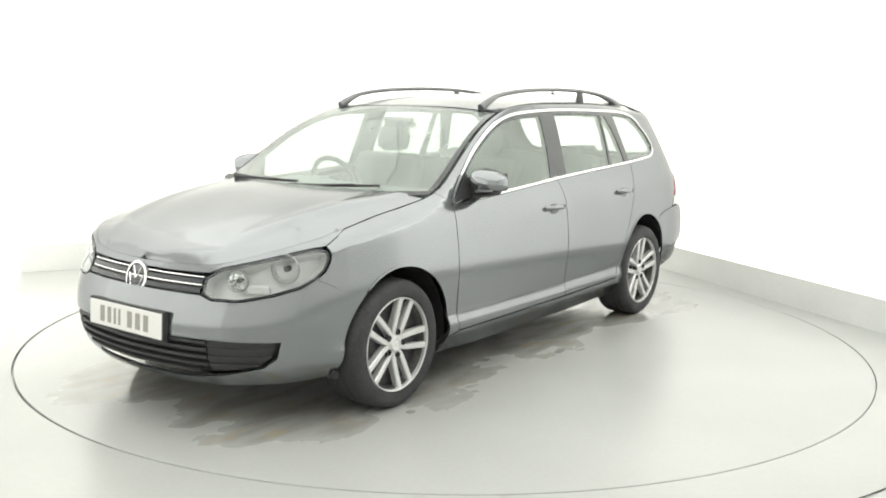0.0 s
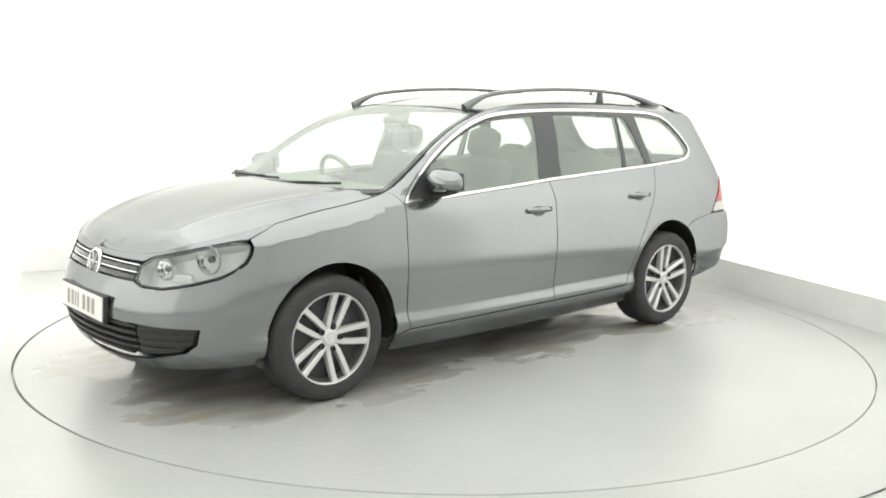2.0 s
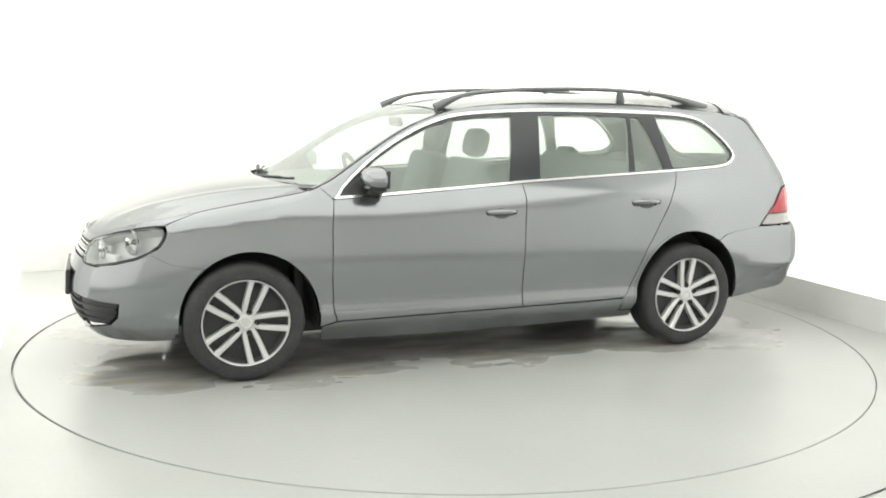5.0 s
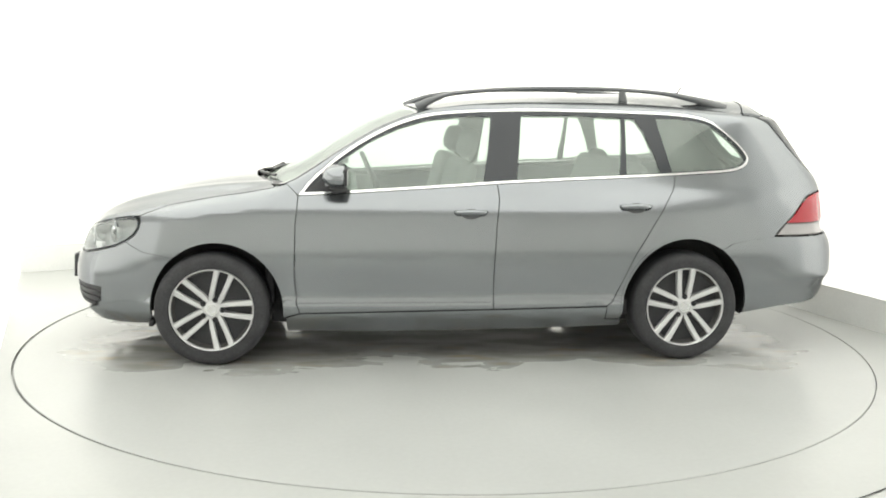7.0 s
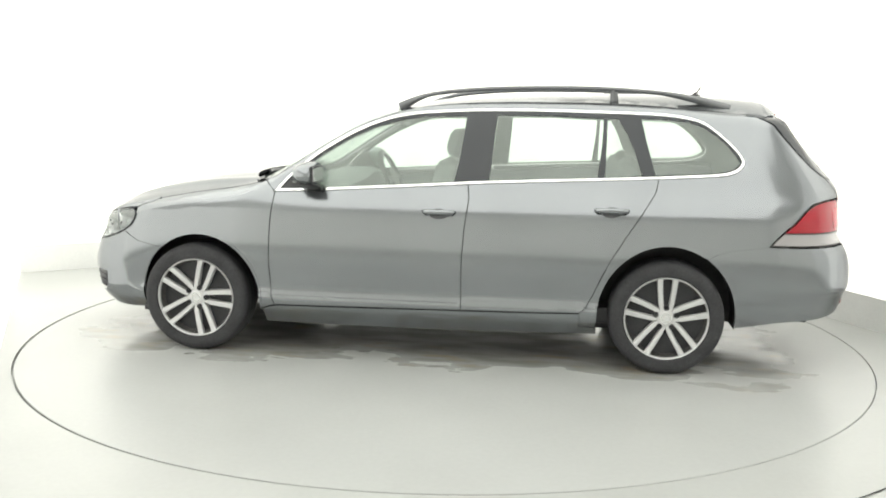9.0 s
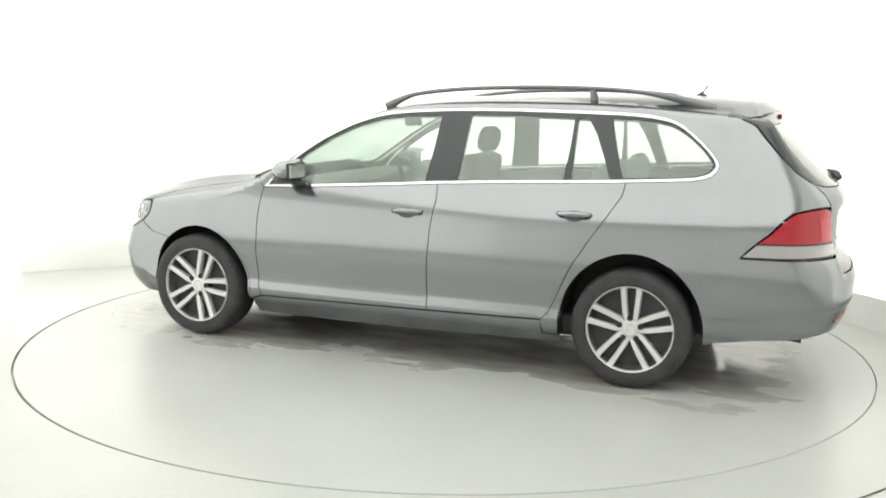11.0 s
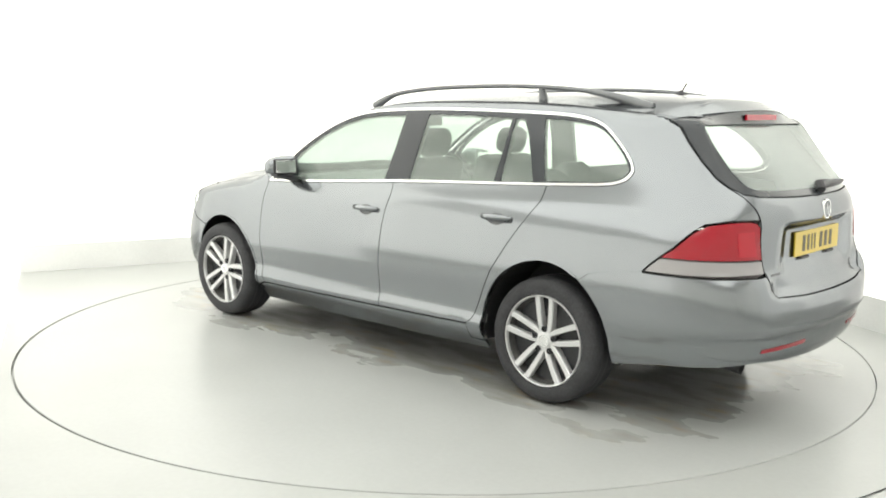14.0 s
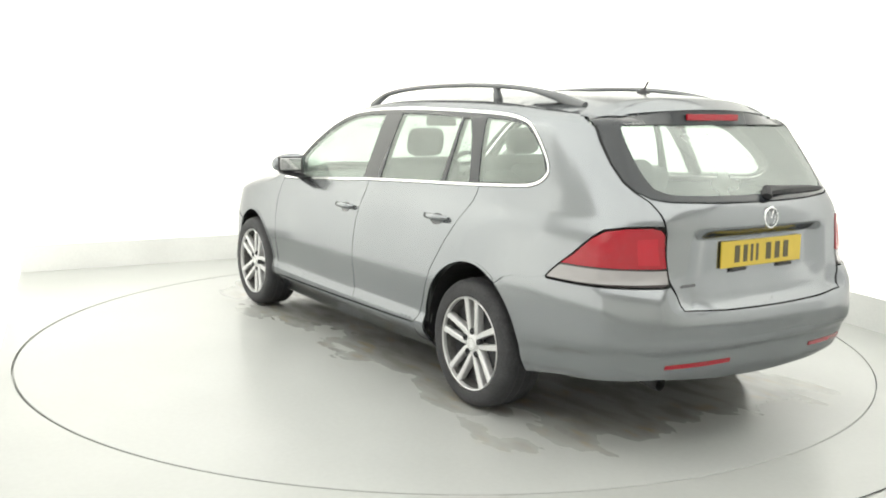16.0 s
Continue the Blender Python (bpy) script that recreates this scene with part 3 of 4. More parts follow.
def build_body():
    # front wings
    front_arch = arch(-1.262, .350, .366, -8, 130)
    wing = X(*FRONT_DOOR_FRONT) + X((-.86, .935)) + rim(-.90, -1.50, 40) + X((-1.62, .808), (-1.660, .790), (-1.655, .777), (-1.652, .757), (-1.661, .727), (-1.686, .689), (-1.730, .657), (-1.643, .612), (-1.51, .588)) + X(*front_arch[::-1]) + X((-.905, .262))
    both("front_wing", patch(shrink(wing, G), left, step=.03), PAINT)
    # doors
    front = X(*FRONT_DOOR_FRONT) + X(*BELT[:5]) + X((.235, .90), (.217, .758), (.205, .52), (.207, .305), (-.316, .296))
    fd = both("front_door", patch(shrink(front, G), left, step=.035), PAINT)
    rear = X((.207, .305), (.205, .52), (.217, .758), (.235, .90)) + X(*BELT[4:8]) + X(*REAR_DOOR_BACK) + X((.6, .312))
    rd = both("rear_door", patch(shrink(rear, G), left, step=.035), PAINT)
    # one side frame: pillars, roof side and rear quarter
    rear_arch = arch(1.283, .360, .390, 56, 186)
    outer = rim(-.90, 1.70, 60) + R((.590, 1.352), (.606, 1.315), (.622, 1.25), (.632, 1.17), (.628, 1.10), (.612, 1.066), (.580, 1.033), (.560, .985), (.552, .936)) + R((.60, .937), (.672, .932), (.728, .917)) \
        + X((1.975, .886), (1.910, .815), (1.843, .758), (1.793, .704), (1.733, .692), (1.609, .677), (1.535, .660)) + X(*rear_arch) + X((.918, .235), (.84, .235)) + X(*REAR_DOOR_BACK[::-1])
    low = X(*DLO[8:][::1])  # rear end and top of the opening, back to the front
    frame_outline = outer + X((1.226, 1.026)) + X((1.50, 1.043)) + low[1:] + X((-.835, .909))
    both("side_frame", patch(shrink(frame_outline, .002), left, step=.03), PAINT)
    # sills
    sill = X((-.905, .258), (-.828, .283), (-.316, .292), (.207, .301), (.6, .308), (.838, .314), (.838, .235), (.93, .232), (.93, .19), (.3, .172), (-.3, .165), (-.90, .17))
    both("sill", patch(shrink(sill, .002), left, step=.03), PAINT)
    # bonnet: its top, and the lip that turns down to grille and lamps
    i = [k for k in range(len(EDGE)) if EDGE[k, 0] < -.95]
    e = EDGE[i[:300:4] + i[300::5]]
    top = [(float(a), -max(float(b) - .0015, 0.0)) for a, b, c in e] + [(-.975, -.64), (-1.03, -.52), (-1.09, -.3), (-1.115, 0)]
    top_r = [(a, -b) for a, b in top[::-1]]
    crown = patch(top + top_r[1:-1], bonnet_skin, step=.04)
    lip = rim(float(EDGE[0, 0]), -1.50, 60) + X((-1.618, .810), (-1.662, .793), (-1.71, .789), (-1.78, .777), (-1.86, .755)) + F((.463, .708), (.410, .682), (.2, .676), (0.0, .676))
    lip = patch(lip, left, step=.025)
    shell("bonnet", merged(crown, lip, mirrored(lip)), PAINT, car, "long grey bonnet with soft creases")
    # roof
    j = [k for k in range(len(EDGE)) if X_HEAD < EDGE[k, 0]]
    e = EDGE[j[::14]]
    half = [(float(a), -float(b)) for a, b, c in e]
    head = [(float(a), float(b)) for a, b, c in screen_skin(np.linspace(1, -1, 15), np.ones(15))]
    outline = half + [(a, -b) for a, b in half[::-1]] + head[1:-1]
    shell("roof", patch(outline, roof_skin, step=.05), PAINT, car)
    # windscreen with its dark border
    scr = lambda a, b: screen_skin(a / .7, b)
    full = [(-.69, .015), (.69, .015), (.69, .985), (-.69, .985)]
    inner = [(-.664, .04), (.664, .04), (.664, .965), (-.664, .965)]
    ws = shell("windscreen", patch(inner, scr, step=.05, depth=0, flip=-1), SCREEN_GLASS, car, "green-tinted windscreen")
    shell("border", patch(full, scr, step=.05, depth=.008, holes=[inner], flip=-1), GLOSS_BLACK, ws, "black windscreen border")
    # front bumper with its wide lower opening
    upper = F((0.0, .590), (.25, .590), (.40, .590), (.455, .571), (.575, .570)) + X((-1.895, .594), (-1.795, .624), (-1.737, .654), (-1.643, .606), (-1.51, .582)) + X(*arch(-1.262, .350, .366, 131, 186)) \
        + X((-1.615, .215)) + F((.70, .205), (.5, .195), (.25, .19), (0.0, .19), (0.0, .218), (.25, .220), (.36, .228), (.50, .250), (.65, .290), (.695, .332), (.712, .405), (.44, .412), (.2, .410), (0.0, .408))
    upper = patch(upper, left, step=.028)
    bump = shell("front_bumper", merged(upper, mirrored(upper)), PAINT, car)
    back = patch(F((0.0, .19), (.25, .195), (.36, .205), (.50, .225), (.67, .270), (.73, .330), (.74, .43), (.44, .44), (.2, .44), (0.0, .44)), left, step=.04, depth=0, lift=-.05)
    gr = shell("lower_grille", merged(back, mirrored(back)), BLACK, bump, "black plastic lower air intake")
    for z in (.262, .296, .330, .364, .396):
        row = ribbon(F(*[(a, z) for a in np.linspace(0, .45 if z > .28 else .40, 12)]), left, .013, -.006, .03)
        shell("slat", merged(row, mirrored(row)), BLACK, gr)
    blank = F((.452, .262), (.56, .274), (.64, .296), (.68, .332), (.70, .398), (.452, .404))
    for p in (patch(blank, left, step=.03, lift=-.014, depth=.03),):
        shell("blanking_panel", p, BLACK, gr), shell("blanking_panel", mirrored(p), BLACK, gr)
    for z, h in ((.300, .64), (.335, .68), (.370, .69)):
        row = ribbon(F(*[(a, z) for a in np.linspace(.46, h, 10)]), left, .012, -.006, .02)
        shell("slat", row, BLACK, gr), shell("slat", mirrored(row), BLACK, gr)
    # upper grille
    band = F((0.0, .592), (.25, .592), (.39, .592), (.40, .645), (.402, .678), (.2, .673), (0.0, .673))
    back = patch(band, left, step=.03, depth=0, lift=-.03)
    ug = shell("grille", merged(back, mirrored(back)), BLACK, car, "black grille with bright strips")
    for z, w, mat in ((.609, .020, GLOSS_BLACK), (.632, .0045, CHROME), (.645, .016, GLOSS_BLACK), (.664, .0045, CHROME)):
        row = ribbon(F(*[(a, z) for a in np.linspace(0, .393, 14)]), left, w, -.004, .022)
        shell("slat", merged(row, mirrored(row)), mat, ug)
    # rear bumper
    rb = X((1.535, .655), (1.609, .672), (1.733, .687), (1.80, .695), (1.95, .692)) + R((.59, .695), (.545, .698), (.525, .66), (.507, .606), (.30, .596), (0.0, .593), (0.0, .295), (.3, .305), (.58, .325)) \
        + X((1.85, .292), (1.64, .255)) + X(*arch(1.283, .360, .390, -6, 56))
    rb[10], rb[11] = (S_END, .593), (S_END, .295)
    rb = patch(rb, left, step=.022)
    rbm = shell("rear_bumper", merged(rb, mirrored(rb)), PAINT, car)
    for sgn in (1, -1):
        refl = patch(R((.57, .372), (.42, .374), (.26, .378), (.26, .395), (.42, .392), (.57, .388)), left, step=.03, lift=.003, depth=.006)
        shell("reflector", refl if sgn > 0 else mirrored(refl), RED_LENS, rbm, "long red reflector")
    # tailgate below its window, with the sunk field for the plate
    gate = R((0.0, 1.014), (.25, 1.016), (.50, 1.025), (.568, 1.037), (.600, 1.060), (.575, 1.032), (.555, .985), (.546, .93), (.543, .90), (.540, .72), (.531, .698), (.510, .648), (.501, .610), (.30, .602), (0.0, .599))
    gate[0], gate[-1] = (S_END, 1.014), (S_END, .599)
    gate = patch(gate, left, step=.02)
    tg = shell("tailgate", merged(gate, mirrored(gate)), PAINT, car, "grey tailgate with a sloped window")
    # rear window
    win = R((0.0, 1.020), (.25, 1.022), (.50, 1.031), (.568, 1.043), (.605, 1.070), (.623, 1.105), (.627, 1.17), (.617, 1.25), (.601, 1.315), (.585, 1.352), (.3, 1.356), (0.0, 1.356))
    win[0], win[-1] = (S_END, 1.020), (S_END, 1.356)
    glass = R((0.0, 1.046), (.25, 1.047), (.42, 1.051), (.50, 1.060), (.535, 1.078), (.552, 1.14), (.553, 1.26), (.545, 1.315), (.525, 1.328), (.3, 1.332), (0.0, 1.334))
    glass[0], glass[-1] = (S_END, 1.046), (S_END, 1.334)
    ring = win[:-1] + [win[-1]] + glass[::-1]
    b = patch(ring, left, step=.03)
    rw = shell("rear_window", merged(b, mirrored(b)), GLOSS_BLACK, tg, "black-edged rear window")
    g = patch(glass, left, step=.05, depth=0, lift=-.002)
    shell("pane", merged(g, mirrored(g)), WET_HAZED_GLASS, rw, "clear glass")
    # seals under the gaps of bonnet and tailgate
    flange = ribbon(rim(-1.58, -.97, 60, low=.018), left, .032, -.0035, .003)
    both("wing_flange", flange, PAINT)
    both("bonnet_flange", ribbon(rim(-2.0, -1.56, 60, low=.015), left, .022, -.006, .004), PAINT)
    for cx, rx, rz, a0, a1 in ((-1.262, .353, .369, -4, 129), (1.283, .363, .393, 59, 184)):
        both("arch_lip", ribbon(X(*arch(cx, rx, rz, a0, a1, 40)), left, .012, .002, .008), PAINT, None, "rolled wheel arch lip")
    both("bumper_flange", ribbon(X((-1.735, .657), (-1.69, .633), (-1.643, .609), (-1.58, .596), (-1.525, .5875), (-1.489, .582)), left, .03, -.005, .004), PAINT)
    both("rear_bumper_flange", ribbon(X((1.487, .628), (1.535, .6575), (1.583, .668), (1.609, .6745), (1.68, .684), (1.733, .690), (1.79, .699)), left, .03, -.005, .004), PAINT)
    both("lamp_corner_flange", ribbon(X((-1.53, .842), (-1.57, .825), (-1.62, .805), (-1.652, .793)), left, .03, -.005, .004), PAINT)
    seal = ribbon(R((.592, 1.345), (.606, 1.30), (.620, 1.24), (.629, 1.17), (.624, 1.10), (.606, 1.064), (.574, 1.032), (.557, .985), (.549, .936)), left, .05, -.016, .004)
    both("tailgate_seal", seal, BLACK)
    return fd, rd, bump, tg, rbm


front_doors, rear_doors, front_bumper, tailgate, rear_bumper = build_body()


def build_side_glass():
    """Window panes, dark pillars and the bright strip round the opening."""
    d = shrink(X(*DLO), .012)
    chrome = patch(shrink(X(*DLO), .001), left, step=.02, depth=.01, lift=.004, holes=[shrink(X(*DLO), .013)])
    both("window_strip", chrome, CHROME, None, "bright chrome strip round the side windows")
    front = X((-.60, .934), (-.318, .951), (-.018, .971), (.150, .982), (.180, 1.15), (.200, 1.335), (.0, 1.328), (-.15, 1.310), (-.30, 1.266), (-.45, 1.196), (-.60, 1.10), (-.655, 1.052))
    rear = X((.335, .996), (.60, 1.010), (.905, 1.025), (.925, 1.20), (.930, 1.335), (.65, 1.345), (.368, 1.343))
    fixed = X((.945, 1.028), (1.140, 1.039), (1.10, 1.15), (1.055, 1.255), (1.005, 1.333), (.950, 1.333))
    back = smooth_curve([(1.40, 1.056), (1.50, 1.062), (1.575, 1.074), (1.618, 1.096), (1.632, 1.118), (1.620, 1.145), (1.580, 1.195), (1.495, 1.268), (1.43, 1.305), (1.37, 1.322), (1.245, 1.335)], 3)
    quarter = X((1.205, 1.046), *[(float(a), float(b)) for a, b in back], (1.125, 1.338), (1.16, 1.20))
    # dark surround: pillars and window frames in one shell with the panes' openings
    surround = patch(d, left, step=.03, depth=.03, holes=[front, rear, fixed, quarter])
    both("window_frame", surround, GLOSS_BLACK, None, "gloss black pillars and window frames")
    for name, o, par in (("front_window", front, front_doors), ("rear_side_window", rear, rear_doors), ("fixed_window", fixed, rear_doors), ("quarter_window", quarter, None)):
        both(name, patch(o, left, step=.05, depth=0, lift=-.004), GLASS, par, "green-tinted side glass")


build_side_glass()


# ---- wheels ----
def build_wheel(name_angle):
    """A wheel whose axis is y and whose outer face looks to -y; name_angle turns its spokes."""
    wheel = new("wheel")
    bm = bmesh.new()
    lathe(bm, [(.219, -.098), (.226, -.110), (.240, -.113), (.262, -.114), (.278, -.110), (.292, -.098), (.299, -.082), (.302, -.055), (.303, .0), (.302, .055), (.299, .082), (.290, .098), (.26, .11), (.219, .095)], n=72, close=True)
    tyre = part("tyre", bm, RUBBER, wheel, "worn black rubber tyre", smooth=35)
    bm = bmesh.new()
    for k in range(3):
        a = -.045 + .045 * k
        lathe(bm, [(.3032, a - .004), (.3036, a), (.3032, a + .004)], n=72)
    part("tread_rib", bm, BLACK, tyre, smooth=40)
    bm = bmesh.new()
    lathe(bm, [(.2105, -.090), (.2125, -.106), (.2165, -.109), (.2205, -.104), (.2205, -.094), (.2115, -.084)], n=72, close=True)
    rim_ob = part("rim", bm, ALLOY, wheel, "silver alloy rim", smooth=35)
    # the barrel, much darker than the rim's lip
    bm = bmesh.new()
    lathe(bm, [(.2105, -.088), (.203, -.07), (.196, -.04), (.190, .09), (.200, .10), (.204, -.04), (.2125, -.084)], n=72, close=True)
    part("barrel", bm, BARREL, rim_ob, "dark grey inner barrel", smooth=35)
    # near-black disc that stands in for the shade behind the spokes
    bm = bmesh.new()
    lathe(bm, [(.196, .02), (.05, .025)], n=48)
    part("rim_back", bm, WHEEL_SHADE, wheel, smooth=35)
    bm = bmesh.new()
    lathe(bm, [(.142, -.012), (.142, .008), (.06, .008), (.06, -.03), (.05, -.03), (.05, -.012)], n=48, close=True)
    part("brake_disc", bm, DARK_METAL, wheel, "dull brake disc", smooth=30)
    for k in range(5):
        turn = Matrix.Rotation(-radians(name_angle + 72 * k), 4, "Y")
        for side in (-1, 1):
            bm = bmesh.new()
            st = [(.036, .017, .0135, -.083, -.045), (.075, .0275, .0135, -.088, -.050), (.14, .0345, .0140, -.094, -.060), (.190, .0385, .0150, -.098, -.068), (.2105, .040, .0170, -.101, -.072)]
            rings = []
            for r, off, half, out, back in st:
                c = side * off
                rings.append([bm.verts.new((r, y, c + dz)) for dz, y in ((-half, back), (-half, out + .006), (-half * .7, out), (half * .7, out), (half, out + .006), (half, back))])
            for a, b in zip(rings, rings[1:]):
                for i in range(6):
                    bm.faces.new((a[i], a[(i + 1) % 6], b[(i + 1) % 6], b[i]))
            bm.faces.new(rings[0]), bm.faces.new(rings[-1])
            bmesh.ops.recalc_face_normals(bm, faces=bm.faces)
            part("spoke", bm, ALLOY, rim_ob, smooth=30, m=turn)
        # bolt holes turned in black, their inner shade put into the colour
        bm = bmesh.new()
        lathe(bm, [(.0150, -.070), (.0150, -.0905), (.010, -.0908), (.010, -.080), (.003, -.079)], n=14)
        part("bolt_hole", bm, BLACK, rim_ob, smooth=40, m=turn @ Matrix.Translation((.056, 0, 0)))
    bm = bmesh.new()
    lathe(bm, [(.047, -.05), (.047, -.080), (.043, -.086), (.034, -.088), (.032, -.091), (.004, -.092)], n=40)
    hub = part("hub", bm, ALLOY, wheel, smooth=35)
    bm = bmesh.new()
    lathe(bm, [(.029, -.0905), (.029, -.0935), (.020, -.0935), (.020, -.0905)], n=32, close=True)
    part("centre_cap", bm, CHROME, hub, "plain ring on the centre cap", smooth=30)
    wheel.parent = car
    return tagged(wheel, "silver alloy wheel with five double spokes")


def build_wheels():
    for x, angle in ((-1.289, 71), (1.289, 90)):
        w = build_wheel(angle)
        w.matrix_basis = pose(x, -.752, .303)
        copy_thing(w, pose(x, .752, .303, 0, 0, 180))
        for sgn in (-1, 1):
            bm = bmesh.new()
            n, r0 = 22, .385
            prev = None
            for k in range(n + 1):
                a = radians(-9 + 198 * k / n)
                px, pz = x + r0 * math.cos(a) * .95, .30 + r0 * math.sin(a)
                reach = min(.845, abs(float(skin(s_at(max(pz, .24), x=px), max(pz, .24))[1])) - .022)
                row = [bm.verts.new((px, sgn * y, pz)) for y in (reach, .58)]
                if prev:
                    bm.faces.new((prev[0], prev[1], row[1], row[0]))
                prev = row
            mid = bm.verts.new((x, sgn * .58, .30))
            inner = [v for v in bm.verts if abs(abs(v.co.y) - .58) < 1e-4 and v is not mid]
            for a, b in zip(inner, inner[1:]):
                bm.faces.new((mid, a, b))
            part("wheel_liner", bm, WHEEL_SHADE, car)


build_wheels()


# ---- lamps ----
def bowl(parent, x, y, z, r, depth, tilt):
    bm = bmesh.new()
    lathe(bm, [(r, 0), (r * .96, depth * .25), (r * .8, depth * .6), (r * .5, depth * .88), (r * .18, depth), (r * .18, depth * .45), (r * .06, depth * .4)], n=14, axis="x")
    bmesh.ops.delete(bm, geom=[f for f in bm.faces if len(f.verts) > 4], context="FACES_ONLY")
    ref = part("reflector", bm, MIRRORED, parent, "bright faceted lamp reflector", smooth=4, m=pose(x, y, z, 0, 0, tilt))
    bm = bmesh.new()
    lathe(bm, [(r * .24, depth * .5), (r * .24, depth * .2), (r * .15, depth * .1), (r * .02, depth * .08)], n=20, axis="x")
    part("bulb_cap", bm, DARK_METAL, ref, smooth=40)
    bm = bmesh.new()
    lathe(bm, [(r * 1.0, -.002), (r * 1.05, -.004), (r * 1.09, .004), (r * 1.01, .006)], n=36, axis="x", close=True)
    part("surround", bm, LAMP_TRIM, ref, smooth=40)


def build_lamps():
    bezel = patch(LAMP, left, step=.02, depth=.010, lift=-.001, holes=[shrink(LAMP, .0075)])
    wall = patch(shrink(LAMP, .002), left, step=.02, depth=.072, lift=-.004, holes=[shrink(LAMP, .006)])
    back = patch(shrink(LAMP, .004), left, step=.03, depth=0, lift=-.075)
    lens = patch(shrink(LAMP, .006), left, step=.03, depth=0, lift=.001)
    for sgn in (1, -1):
        pick = (lambda p: p) if sgn > 0 else mirrored
        h = shell("headlight", pick(back), LAMP_BOWL, car, "clear headlight with two bright reflectors")
        shell("bezel", pick(bezel), GLOSS_BLACK, h, "dark bezel round the lens")
        shell("housing", pick(wall), LAMP_BOWL, h)
        shell("lens", pick(lens), LENS, h)
        bowl(h, -1.815, -sgn * .672, .702, .060, .07, sgn * 24)
        bowl(h, -1.952, -sgn * .528, .652, .046, .06, sgn * 20)
        bm = bmesh.new()
        box(bm, -.012, .012, -.05, .05, -.018, .018, bevel=.006)
        part("indicator", bm, LAMP_BOWL, h, m=pose(-1.90, -sgn * .60, .618, 0, 0, sgn * 32))
        # tail lamp: red above, clear strip below, in a dark tray
        zr = .770
        redo = X((1.865, zr), (1.917, .810), (1.982, .880)) + R((.724, .911), (.672, .925), (.60, .930), (.568, .922), (.554, .905), (.551, zr))
        clear = X((1.803, .706), (1.85, .754), (1.86, .764)) + R((.70, .764), (.551, .764), (.551, .725), (.556, .711)) + X((1.95, .704))
        tray = patch(shrink(TAIL, .003), left, step=.03, lift=-.004, depth=.02)
        t = shell("tail_lamp", pick(tray), LAMP_TRAY, car, "wedge-shaped red tail lamp with a clear strip")
        shell("red_lens", pick(patch(shrink(redo, .001), left, step=.03, lift=.004, depth=.01)), RED_LENS, t)
        shell("clear_lens", pick(patch(shrink(clear, .001), left, step=.03, lift=.003, depth=.01)), WHITE_LENS, t)
        mid = patch(R((.655, .785), (.578, .785), (.582, .890), (.650, .884)), left, step=.03, lift=.0055, depth=.002)
        shell("lamp_field", pick(mid), RED_FIELD, t, "brighter red lamp field")


LAMP_TRAY = material("lamp_tray", (0.075, 0.06, 0.062), rough=0.35)
RED_FIELD = material("red_field", (0.47, 0.010, 0.026), rough=0.2, coat=0.35)
build_lamps()


# ---- trim on the body ----
def disc_badge(name, parent, m, r, label):
    b = bmesh.new()
    lathe(b, [(r, 0), (r, -.008), (r * .93, -.011), (r * .85, -.011), (r * .82, -.004), (r * .82, 0)], n=40, axis="x", close=True)
    ring = part(name, b, CHROME, parent, label, smooth=35, m=m)
    b = bmesh.new()
    lathe(b, [(r * .83, -.001), (r * .5, -.004), (r * .02, -.005)], n=40, axis="x")
    part("field", b, RAIL, ring, smooth=40)
    for y0, z0, y1, z1 in ((.36, .66, .02, -.06), (-.36, .66, -.02, -.06), (.66, .22, .34, -.58), (-.66, .22, -.34, -.58)):
        b = bmesh.new()
        tube(b, [(-.006, r * y0, r * z0), (-.007, r * y1, r * z1)], r * .085, n=6, ry=r * .06)
        part("bar", b, CHROME, ring)
    return ring


def plate(name, parent, m, mat, label, ink):
    """A number plate with plain bars in place of its characters; it looks to -x."""
    b = bmesh.new()
    box(b, -.004, .004, -.26, .26, -.056, .056, bevel=.003)
    p = part(name, b, mat, parent, label, m=m)
    x = -.185
    for k, w in enumerate((.044, .036, .022, .022, 0, .046, .046, .046)):
        if w:
            b = bmesh.new()
            box(b, -.0052, -.0038, -w * .36, w * .36, -.036, .036)
            part("plain_bar", b, ink, p, m=pose(0, -(x + w / 2), 0))
        x += (w or .016) + .012
    return p


